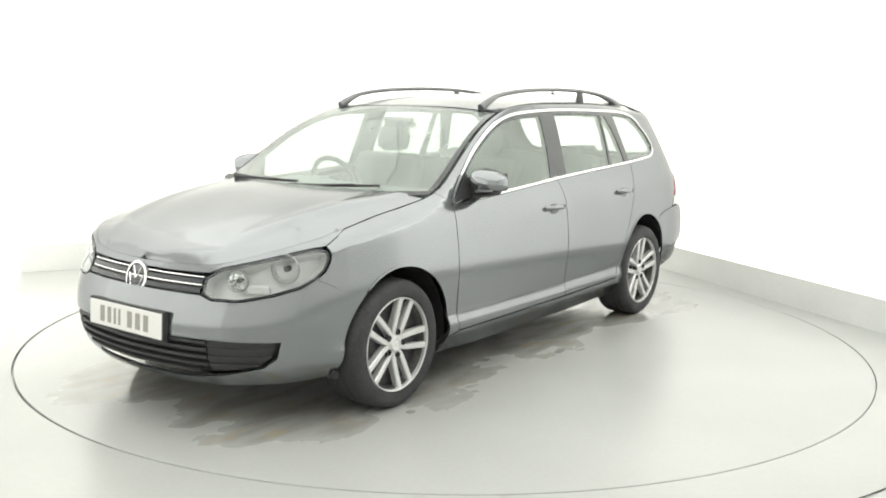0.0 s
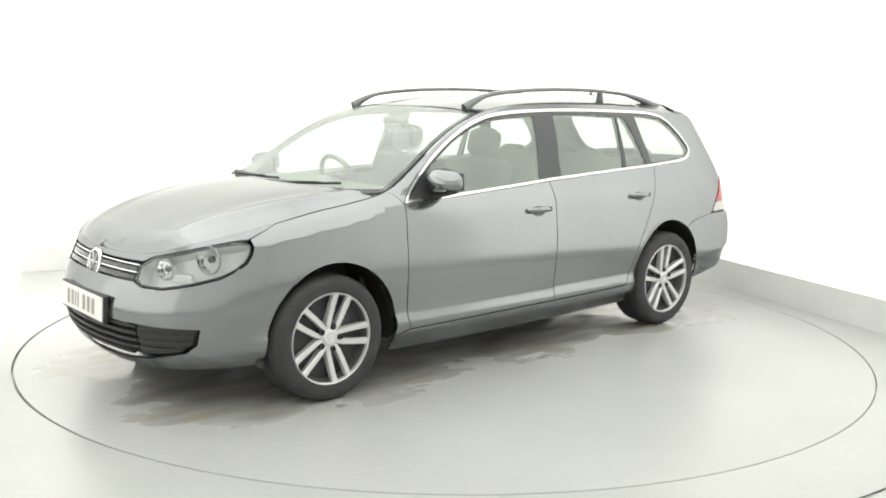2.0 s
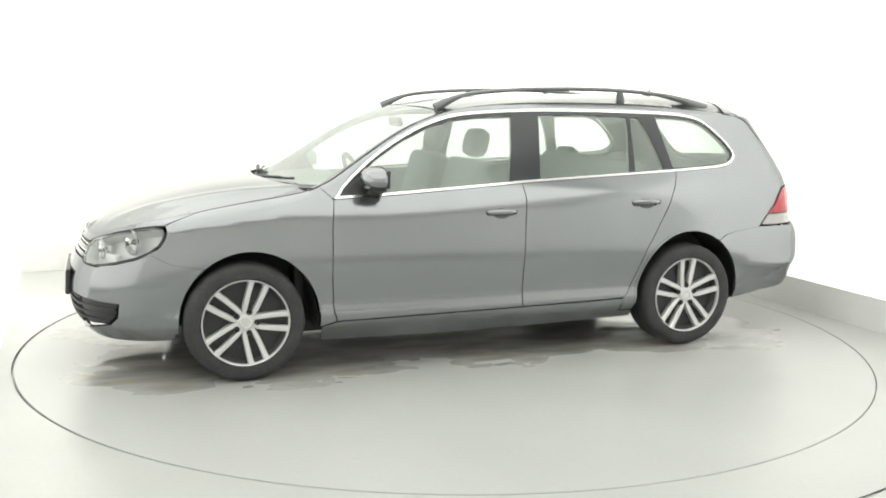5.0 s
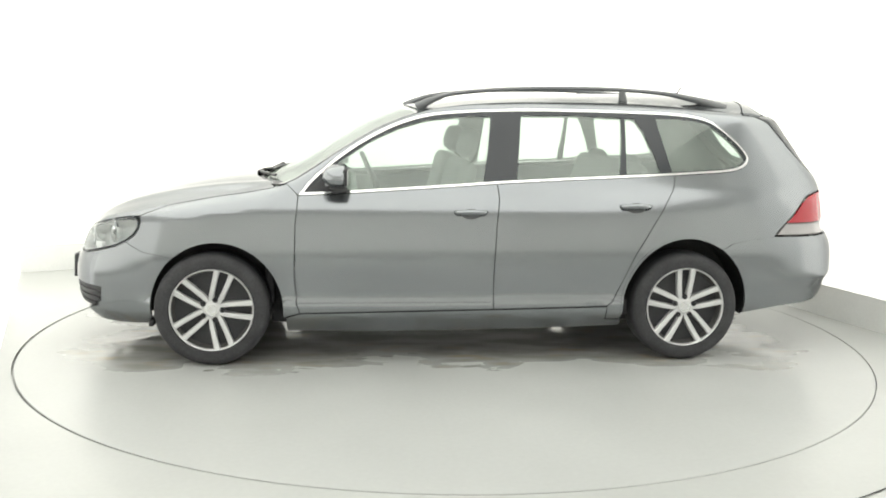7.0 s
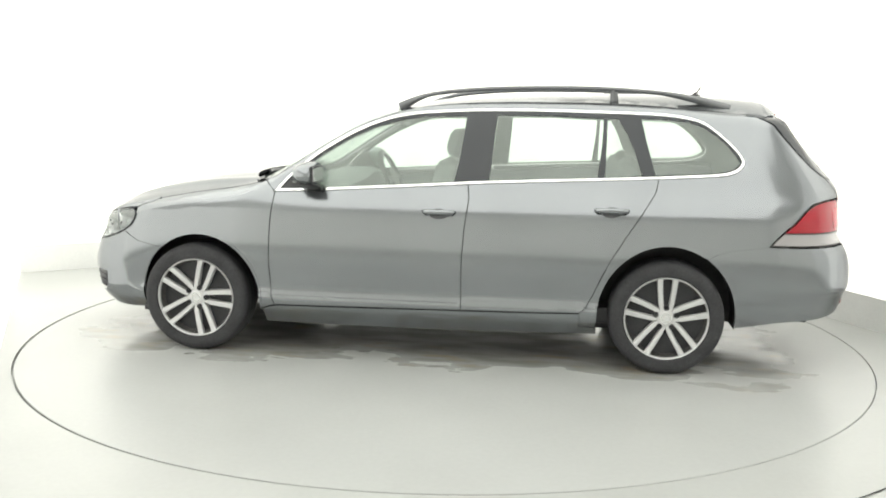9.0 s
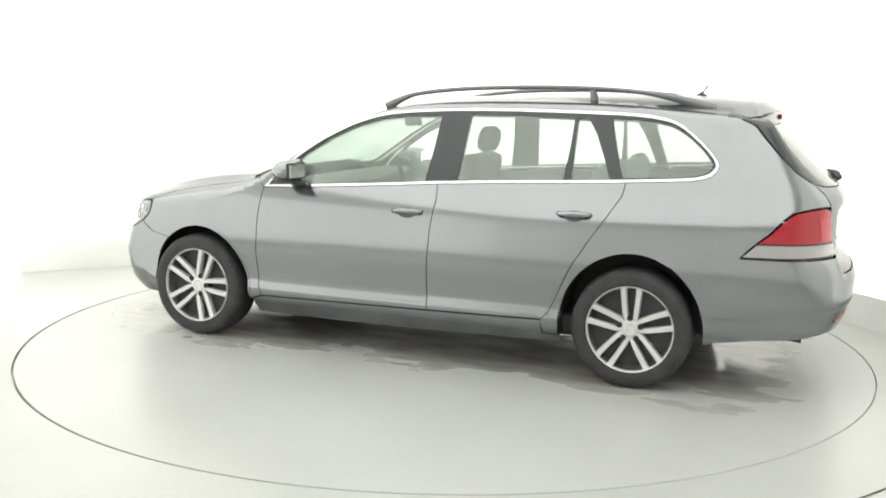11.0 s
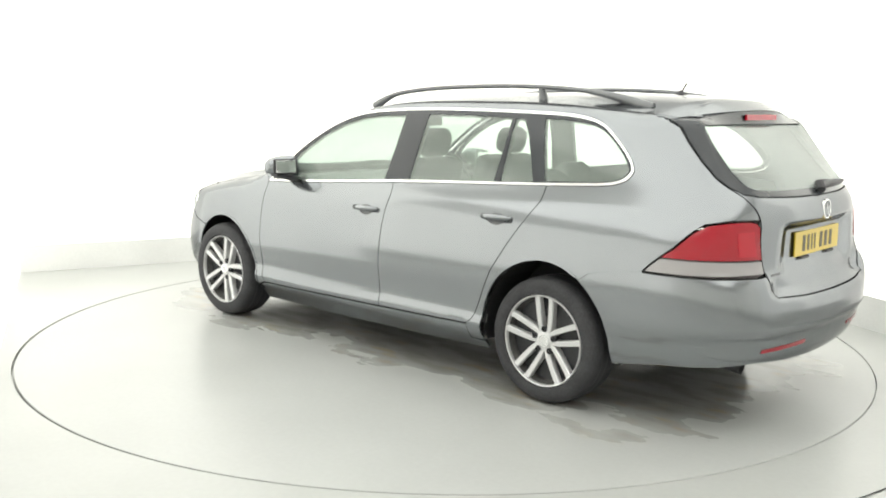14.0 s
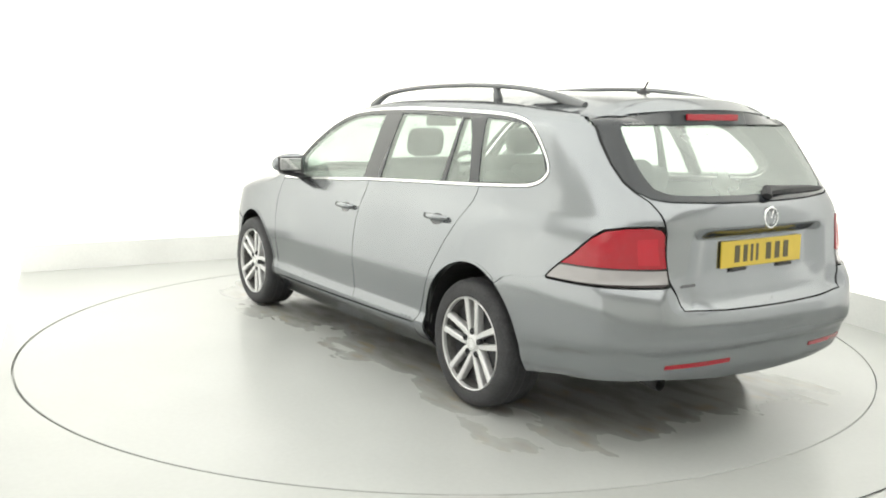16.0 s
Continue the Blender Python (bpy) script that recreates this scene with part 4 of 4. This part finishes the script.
def build_trim():
    disc_badge("badge", car, pose(-2.066, 0, .620, 0, 14, 0), .074, "round chrome badge on the grille")
    disc_badge("badge", tailgate, pose(2.240, 0, .952, 0, 4, 180), .046, "round chrome badge on the tailgate")
    b = bmesh.new()
    box(b, -.012, .012, -.27, .27, -.066, .066, bevel=.005)
    holder = part("plate_holder", b, BLACK, front_bumper, "black number plate holder", m=pose(-2.125, 0, .445, 0, 3, 0))
    plate("number_plate", holder, pose(-.013, 0, 0), PLATE_WHITE, "white number plate", GLARE_INK)
    plate("number_plate", tailgate, pose(2.213, 0, .806, 0, 1, 180), PLATE_YELLOW, "yellow number plate", PLATE_INK)
    for y in (-.15, .15):
        b = bmesh.new()
        box(b, -.012, .012, -.045, .045, -.006, .006, bevel=.002)
        part("plate_lamp", b, BLACK, tailgate, m=pose(2.212, y, .742))
    # fold above the plate and lettering strip
    shell("plain_strip", patch(R((.49, .692), (.41, .692), (.41, .703), (.49, .703)), left, step=.02, lift=.002, depth=.003), RAIL, tailgate, "small dull metal lettering strip")
    # rear wiper
    b = bmesh.new()
    tube(b, [(float(skin(s_at(z, h=y), z)[0]) + o, y, z) for y, z, o in ((.012, 1.035, .012), (.03, 1.060, .022), (.16, 1.064, .022), (.30, 1.062, .018), (.46, 1.056, .016))], [.024, .024, .013, .010, .007], n=8)
    wp = part("rear_wiper", b, BLACK, tailgate, "black rear wiper", smooth=40)
    b = bmesh.new()
    tube(b, [(float(skin(s_at(1.05, h=y), 1.05)[0]) + .008, y, 1.046 + .01 * y) for y in (.05, .16, .27, .38, .49)], .007, n=6)
    part("blade", b, BLACK, wp)
    # roof spoiler over the rear window
    b = bmesh.new()
    rows = []
    for k in range(25):
        y = -.572 + 1.144 * k / 24
        c = 1 - (abs(y) / .60) ** 3.0
        e = 1 - (abs(y) / .60) ** 2
        x0, x1 = 1.66 + .12 * e, 1.765 + .14 * e
        z0 = float(roof_skin(np.array([x0]), np.array([y * .97]))[0, 2]) + .002
        z1 = 1.362 + .040 * e
        rows.append([b.verts.new(v) for v in ((x0, y, z0), ((x0 + x1) / 2, y, (z0 + z1) / 2 + .010 * e), (x1 - .012, y, z1 - .004), (x1, y, z1 - .009), (x1 - .006, y, z1 - .013), (x0 + .03, y, z0 - .030))])
    for a, c in zip(rows, rows[1:]):
        for i in range(6):
            b.faces.new((a[i], a[(i + 1) % 6], c[(i + 1) % 6], c[i]))
    b.faces.new(rows[0]), b.faces.new(rows[-1])
    bmesh.ops.recalc_face_normals(b, faces=b.faces)
    sp = part("roof_spoiler", b, PAINT, tailgate, "grey roof spoiler over the rear window", smooth=40)
    # panel between the spoiler's lip and the glass, with the brake lamp in it; its black also holds the shade under the
    # lip
    b = bmesh.new()
    rows = []
    for k in range(25):
        y = -.560 + 1.12 * k / 24
        e = 1 - (abs(y) / .60) ** 2
        low = skin(s_at(1.335, h=abs(y)) if abs(y) > .01 else S_END, 1.335)
        rows.append([b.verts.new((1.765 + .14 * e - .004, y, 1.362 + .040 * e - .0125)), b.verts.new((float(low[0]) + .014, y, 1.328))])
    for a, c in zip(rows, rows[1:]):
        b.faces.new((a[0], c[0], c[1], a[1]))
    bmesh.ops.recalc_face_normals(b, faces=b.faces)
    part("spoiler_shade_panel", b, GLOSS_BLACK, sp, "black panel that also stands in for the spoiler's shade", smooth=80)
    b = bmesh.new()
    box(b, -.006, .006, -.165, .165, -.014, .014, bevel=.003)
    foot = float(skin(S_END, 1.335)[0]) + .014
    part("brake_lamp", b, RED_LENS, sp, "red high brake lamp", m=pose((1.901 + foot) / 2 + .003, 0, 1.359, 0, math.degrees(math.atan2(1.901 - foot, .0615)), 0))
    # aerial
    b = bmesh.new()
    lathe(b, [(.034, 0), (.030, .010), (.012, .018), (.010, .024), (.004, .026)], n=20, axis="z")
    tube(b, [(.004, 0, .018), (.03, 0, .058)], .005, n=8)
    part("aerial", b, BLACK, car, "short black roof aerial", smooth=50, m=pose(1.478, 0, 1.461))
    # roof rails
    for sgn in (-1, 1):
        c = smooth_curve([(-.195, .530, 1.386), (-.125, .528, 1.416), (-.02, .524, 1.447), (.22, .516, 1.476), (.62, .506, 1.492), (.96, .500, 1.490), (1.22, .494, 1.474), (1.42, .488, 1.447), (1.60, .480, 1.406)], 7)
        n = len(c)
        b = bmesh.new()
        thick = [.013 + .016 * max(0, 1 - min(i, n - 1 - i) / 13) for i in range(n)]
        tube(b, [(x, sgn * h, z - .9 * (w - .013)) for (x, h, z), w in zip(c, thick)], .021, n=10, ry=thick)
        rail = part("roof_rail", b, RAIL, car, "dark anodised roof rail", smooth=60)
        for x in (.985,):
            z = float(np.interp(x, c[:, 0], c[:, 2]))
            b = bmesh.new()
            tube(b, [(x - .006, sgn * .500, z - .004), (x + .004, sgn * .496, z - .065)], [.020, .026], n=10, ry=[.018, .024])
            part("rail_foot", b, RAIL, rail, smooth=60)
    # door mirrors
    for sgn in (-1, 1):
        b = bmesh.new()
        rows, nu, nv = [], 20, 12
        for i in range(nv + 1):
            ph = -math.pi / 2 + math.pi * i / nv
            row = []
            for j in range(nu):
                th = 2 * math.pi * j / nu
                f = lambda v, e: math.copysign(abs(v) ** e, v)
                xx, yy, zz = f(math.cos(ph), .7) * f(math.cos(th), .75), f(math.cos(ph), .7) * f(math.sin(th), .75), f(math.sin(ph), .75)
                x = .098 * xx if xx < 0 else .040 * xx
                taper = 1 - .10 * yy
                row.append(b.verts.new((x * taper, sgn * .104 * yy, (.062 if zz > 0 else .050) * zz * taper - .006 * yy)))
            rows.append(row)
        for a, c in zip(rows[1:-1], rows[2:-1]):
            for j in range(nu):
                b.faces.new((a[j], a[(j + 1) % nu], c[(j + 1) % nu], c[j]))
        b.faces.new(rows[1][::-1]), b.faces.new(rows[-2])
        for v in list(rows[0]) + list(rows[-1]):
            b.verts.remove(v)
        bmesh.ops.recalc_face_normals(b, faces=b.faces)
        door = front_doors[0 if sgn < 0 else 1]
        mir = part("door_mirror", b, PAINT, door, "grey door mirror on a black foot", smooth=60, m=pose(-.610, sgn * .890, 1.014, 0, 0, sgn * 8))
        b = bmesh.new()
        tube(b, [(-.02, -sgn * .12, -.078), (-.02, -sgn * .07, -.074), (-.015, -sgn * .01, -.062), (-.01, sgn * .05, -.050)], [.040, .040, .050, .040], n=10, ry=[.016, .016, .014, .010])
        part("mirror_foot", b, BLACK, mir, smooth=50)
        b = bmesh.new()
        tube(b, [(-.055, -sgn * .05, -.045), (-.078, 0, -.040), (-.070, sgn * .07, -.038)], .006, n=8)
        part("repeater", b, LAMP_TRIM, mir, "pale indicator strip", smooth=50)
        b = bmesh.new()
        box(b, .024, .0405, -.078, .078, -.043, .046, bevel=.006)
        part("mirror_rim", b, BLACK, mir, "black rim round the mirror glass")
        b = bmesh.new()
        box(b, .036, .0425, -.066, .066, -.035, .037, bevel=.002)
        part("mirror_glass", b, MIRRORED, mir, "silvered mirror glass")
        tri = patch(X((-.80, .925), (-.61, .932), (-.665, 1.045), (-.755, .965)), left, step=.03, lift=.004, depth=.01)
        shell("mirror_sail", tri if sgn < 0 else mirrored(tri), BLACK, door)
    # door handles
    for doors, x, z in ((front_doors, .078, .828), (rear_doors, .985, .862)):
        for k, sgn in ((0, -1), (1, 1)):
            # no hollow is cut: a flat disc has the recess's shade in its colour
            el = [(.0 + x + .052 * math.cos(a), z - .010 + .027 * math.sin(a)) for a in np.linspace(0, 2 * math.pi, 20, endpoint=False)]
            shade_spot = patch(X(*el), left, step=.02, lift=.0012, depth=.001)
            shell("handle_shade", shade_spot if k == 0 else mirrored(shade_spot), SHADE_PAINT, doors[k], "flat dark disc painted as the handle recess's shade")
            pts = []
            for dx, out in ((-.085, .001), (-.072, .022), (-.03, .034), (.03, .036), (.072, .026), (.085, .003)):
                s = s_at(z, x=x + dx)
                p = skin(s, z)
                pts.append((float(p[0]), sgn * (float(p[1]) + out), z + .004 * (1 - abs(dx) / .085)))
            b = bmesh.new()
            tube(b, pts, [.008, .010, .010, .010, .010, .008], n=10, ry=[.010, .0135, .0145, .0145, .0135, .010])
            part("door_handle", b, PAINT, doors[k], "grey bar handle", smooth=60)
    # wipers on the windscreen
    for y0, y1, yb0, yb1 in ((.05, -.33, .02, -.46), (.58, .20, .62, .06)):
        b = bmesh.new()
        path = [screen_skin(np.array([(y0 + (y1 - y0) * t) / .74]), np.array([.02 + .06 * t]))[0] + (-.012, 0, .030 - .008 * t) for t in (0, .12, .5, 1)]
        tube(b, [tuple(v) for v in path], [.016, .012, .008, .006], n=8)
        w = part("wiper", b, BLACK, car, "black windscreen wiper", smooth=50)
        b = bmesh.new()
        path = [screen_skin(np.array([(yb0 + (yb1 - yb0) * t) / .74]), np.array([.055 + .035 * t]))[0] + (-.006, 0, .016) for t in np.linspace(0, 1, 7)]
        tube(b, [tuple(v) for v in path], .0075, n=6)
        part("blade", b, BLACK, w)
    cowl = patch([(-.70, .0), (.70, .0), (.70, .06), (-.70, .06)], lambda a, c: screen_skin(a / .7, c) + np.array((-.02, 0, .004)), step=.05, depth=0, flip=-1)
    shell("cowl", cowl, BLACK, car)
    # exhaust and towing parts under the tail
    b = bmesh.new()
    lathe(b, [(.030, 0), (.030, .16), (.027, .16), (.027, 0)], n=24, axis="x", close=True)
    part("tailpipe", b, DARK_METAL, car, "dull steel tailpipe", smooth=40, m=pose(1.93, -.44, .272, 0, 6, 0))
    b = bmesh.new()
    box(b, 1.70, 1.94, -.36, -.02, .29, .38, bevel=.05)
    part("silencer", b, DARK_METAL, car, smooth=40)
    for sgn in (-1, 1):
        b = bmesh.new()
        box(b, -1.63, -1.60, sgn * .70 - .08, sgn * .70 + .08, .200, .235, bevel=.008)
        part("air_deflector", b, BLACK, car)


SHADE_PAINT = material("shaded_paint", (0.10, 0.105, 0.108), rough=0.4, metal=0.5, coat=0.6)
build_trim()


# ---- cabin and underside ----
def rounded_box(bm, sx, sy, sz, bevel, m):
    return box(bm, -sx / 2, sx / 2, -sy / 2, sy / 2, -sz / 2, sz / 2, m=m, bevel=bevel)


def build_seat(x, y, width, lean, row):
    seat = new("front_seat" if row == 0 else "rear_seat")
    b = bmesh.new()
    rounded_box(b, .50, width, .16, .05, pose(-.25, 0, .46, 0, -6, 0))
    part("cushion", b, FABRIC, seat, smooth=50)
    b = bmesh.new()
    rounded_box(b, .13, width, .60, .045, pose(.06, 0, .79, 0, lean, 0))
    back = part("backrest", b, FABRIC, seat, smooth=50)
    for k in ((0,) if row == 0 else (-1, 1)):
        b = bmesh.new()
        rounded_box(b, .11, .23, .17, .053, pose(.06 + math.tan(radians(lean)) * (.40 if row == 0 else .27), k * .36, 1.175 if row == 0 else 1.035, 0, lean, 0))
        part("headrest", b, FABRIC, seat, "dark padded headrest", smooth=50)
        for dy in (-.06, .06) if row == 0 else ():
            b = bmesh.new()
            tube(b, [(.145, k * .36 + dy, 1.04), (.16, k * .36 + dy, 1.12)], .006, n=6)
            part("headrest_post", b, CHROME, seat)
    seat.parent = car
    seat.matrix_basis = pose(x, y, 0)
    return seat


def build_cabin():
    build_seat(-.04, -.36, .50, 14, 0)
    build_seat(-.04, .36, .50, 14, 0)
    build_seat(.93, 0, 1.22, 18, 1)
    b = bmesh.new()
    for k in range(1):
        rows = []
        for y in np.linspace(-.70, .70, 15):
            hump = .025 * math.exp(-((y - .36) / .2) ** 2)
            rows.append([b.verts.new(v) for v in ((-.98, y, .70), (-.98, y, .905), (-.80, y, .945), (-.62, y, .950 + hump), (-.52, y, .915 + hump), (-.50, y, .80), (-.60, y, .58), (-.80, y, .52))])
        for a, c in zip(rows, rows[1:]):
            for i in range(7):
                b.faces.new((a[i], a[i + 1], c[i + 1], c[i]))
        b.faces.new(rows[0]), b.faces.new(rows[-1])
        bmesh.ops.recalc_face_normals(b, faces=b.faces)
    part("dashboard", b, TRIM_GREY, car, "dark grey moulded dashboard", smooth=40)
    b = bmesh.new()
    n = 40
    tube(b, [(0, .185 * math.cos(2 * math.pi * k / n), .185 * math.sin(2 * math.pi * k / n)) for k in range(n + 1)], .016, n=8)
    wheel = part("steering_wheel", b, BLACK, car, "black steering wheel on the car's right", smooth=60, m=pose(-.40, .36, .90, 0, -25, 0))
    b = bmesh.new()
    lathe(b, [(.075, -.02), (.075, .012), (.05, .022)], n=24, axis="x")
    for a in (0, 180, 270):
        box(b, -.006, .008, .05, .18, -.022, .022, m=Matrix.Rotation(radians(a), 4, "X"), bevel=.004)
    part("spokes", b, BLACK, wheel, smooth=40)
    b = bmesh.new()
    rounded_box(b, .03, .22, .06, .012, pose(-.26, 0, 1.285, 0, -12, 0))
    part("rear_view_mirror", b, BLACK, car)
    # linings
    card = X((-.80, .34), (.93, .34), (.93, .745), (1.62, .745), (1.70, .80), (1.70, 1.02), (1.50, 1.028), (1.226, 1.012), (.907, .996), (.225, .962), (-.318, .924), (-.80, .898))
    both("side_lining", patch(card, left, step=.06, depth=.004, lift=-.045), TRIM_GREY)
    i = [k for k in range(len(EDGE)) if -.10 < EDGE[k, 0] < 1.86]
    half = [(float(a), -float(c) * .95) for a, c, d in EDGE[i[::18]]]
    shell("roof_lining", patch(half + [(a, -c) for a, c in half[::-1]], lambda x, y: roof_skin(x, y) - np.array((0, 0, .035)), step=.08, depth=.004), LINING, car)
    rearcard = R((.50, .66), (.52, .80), (.53, .98), (.30, .995), (.001, 1.0))
    rearcard = [(S_END, .62)] + rearcard[:-1] + [(S_END, 1.0)]
    p = patch(rearcard, left, step=.06, depth=.004, lift=-.04)
    shell("tailgate_lining", merged(p, mirrored(p)), TRIM_GREY, car)
    for name, d in (("cabin_floor", (-.92, 1.05, -.76, .76, .24, .33)), ("load_floor", (1.05, 2.08, -.56, .56, .50, .58)), ("bulkhead", (-1.02, -.97, -.70, .70, .30, .89)),
                    ("engine_tray", (-1.90, -1.02, -.56, .56, .24, .56)), ("front_undertray", (-1.95, -1.5, -.42, .42, .205, .222)), ("underbody", (-1.0, 1.10, -.58, .58, .17, .25)), ("rear_floor", (.90, 1.98, -.57, .57, .33, .50))):
        b = bmesh.new()
        box(b, *d, bevel=.015)
        part(name, b, BLACK, car)


build_cabin()


# ---- water and dirt that the car has dripped on the platform ----
def blob(cx, cy, rx, ry, turn, seed, z):
    """A flat film with a ragged rim, lying on the platform."""
    rnd = random.Random(seed)
    n = 120
    waves = [(k, rnd.uniform(.4, 1.1) * .30 / k ** .95, rnd.uniform(0, 6.28)) for k in (2, 3, 4, 5, 7, 9, 12, 16, 21)]
    b = bmesh.new()
    vs = []
    c, s = math.cos(radians(turn)), math.sin(radians(turn))
    for k in range(n):
        a = 2 * math.pi * k / n
        r = max(.25, 1 + sum(h * math.sin(f * a + p) for f, h, p in waves))
        x, y = rx * r * math.cos(a), ry * r * math.sin(a)
        vs.append(b.verts.new((cx + c * x - s * y, cy + s * x + c * y, z)))
    mid = b.verts.new((cx, cy, z))
    for k in range(n):
        b.faces.new((mid, vs[k], vs[(k + 1) % n]))
    return b


def build_wet():
    rnd = random.Random(4)
    for k in range(14):
        x, y = rnd.uniform(-1.7, 2.0), rnd.uniform(-.95, -.62)
        part("wet_patch", blob(x, y + .13, rnd.uniform(.02, .07), rnd.uniform(.008, .022), rnd.uniform(-14, 14), 70 + k, .0012 + .0001 * k), WET, turntable, "small splash of dripped water")


build_wet()


# ---- everything that moves: the platform turns, and the car with it ----
TURN = [(0.0, 53.35), (0.5, 51.15), (1.0, 47.98), (1.5, 44.5), (2.0, 40.92), (3.0, 34.08), (4.0, 27.22), (5.0, 20.32), (6.0, 13.4), (7.0, 6.43), (8.0, -0.47), (9.0, -7.42),
        (10.0, -14.33), (11.0, -21.25), (12.0, -28.22), (13.0, -35.15), (14.0, -42.05), (15.0, -49.0), (16.0, -56.0)]


def motions():
    rows = []
    for t, a in TURN:
        rows.append((t, pose(0, 0, 0, 0, 0, a) @ Matrix.Translation((-0.0283, 0.141, 0))))
    walk(car, rows)
    walk(turntable, [(t, pose(0, 0, 0, 0, 0, a)) for t, a in TURN])


motions()
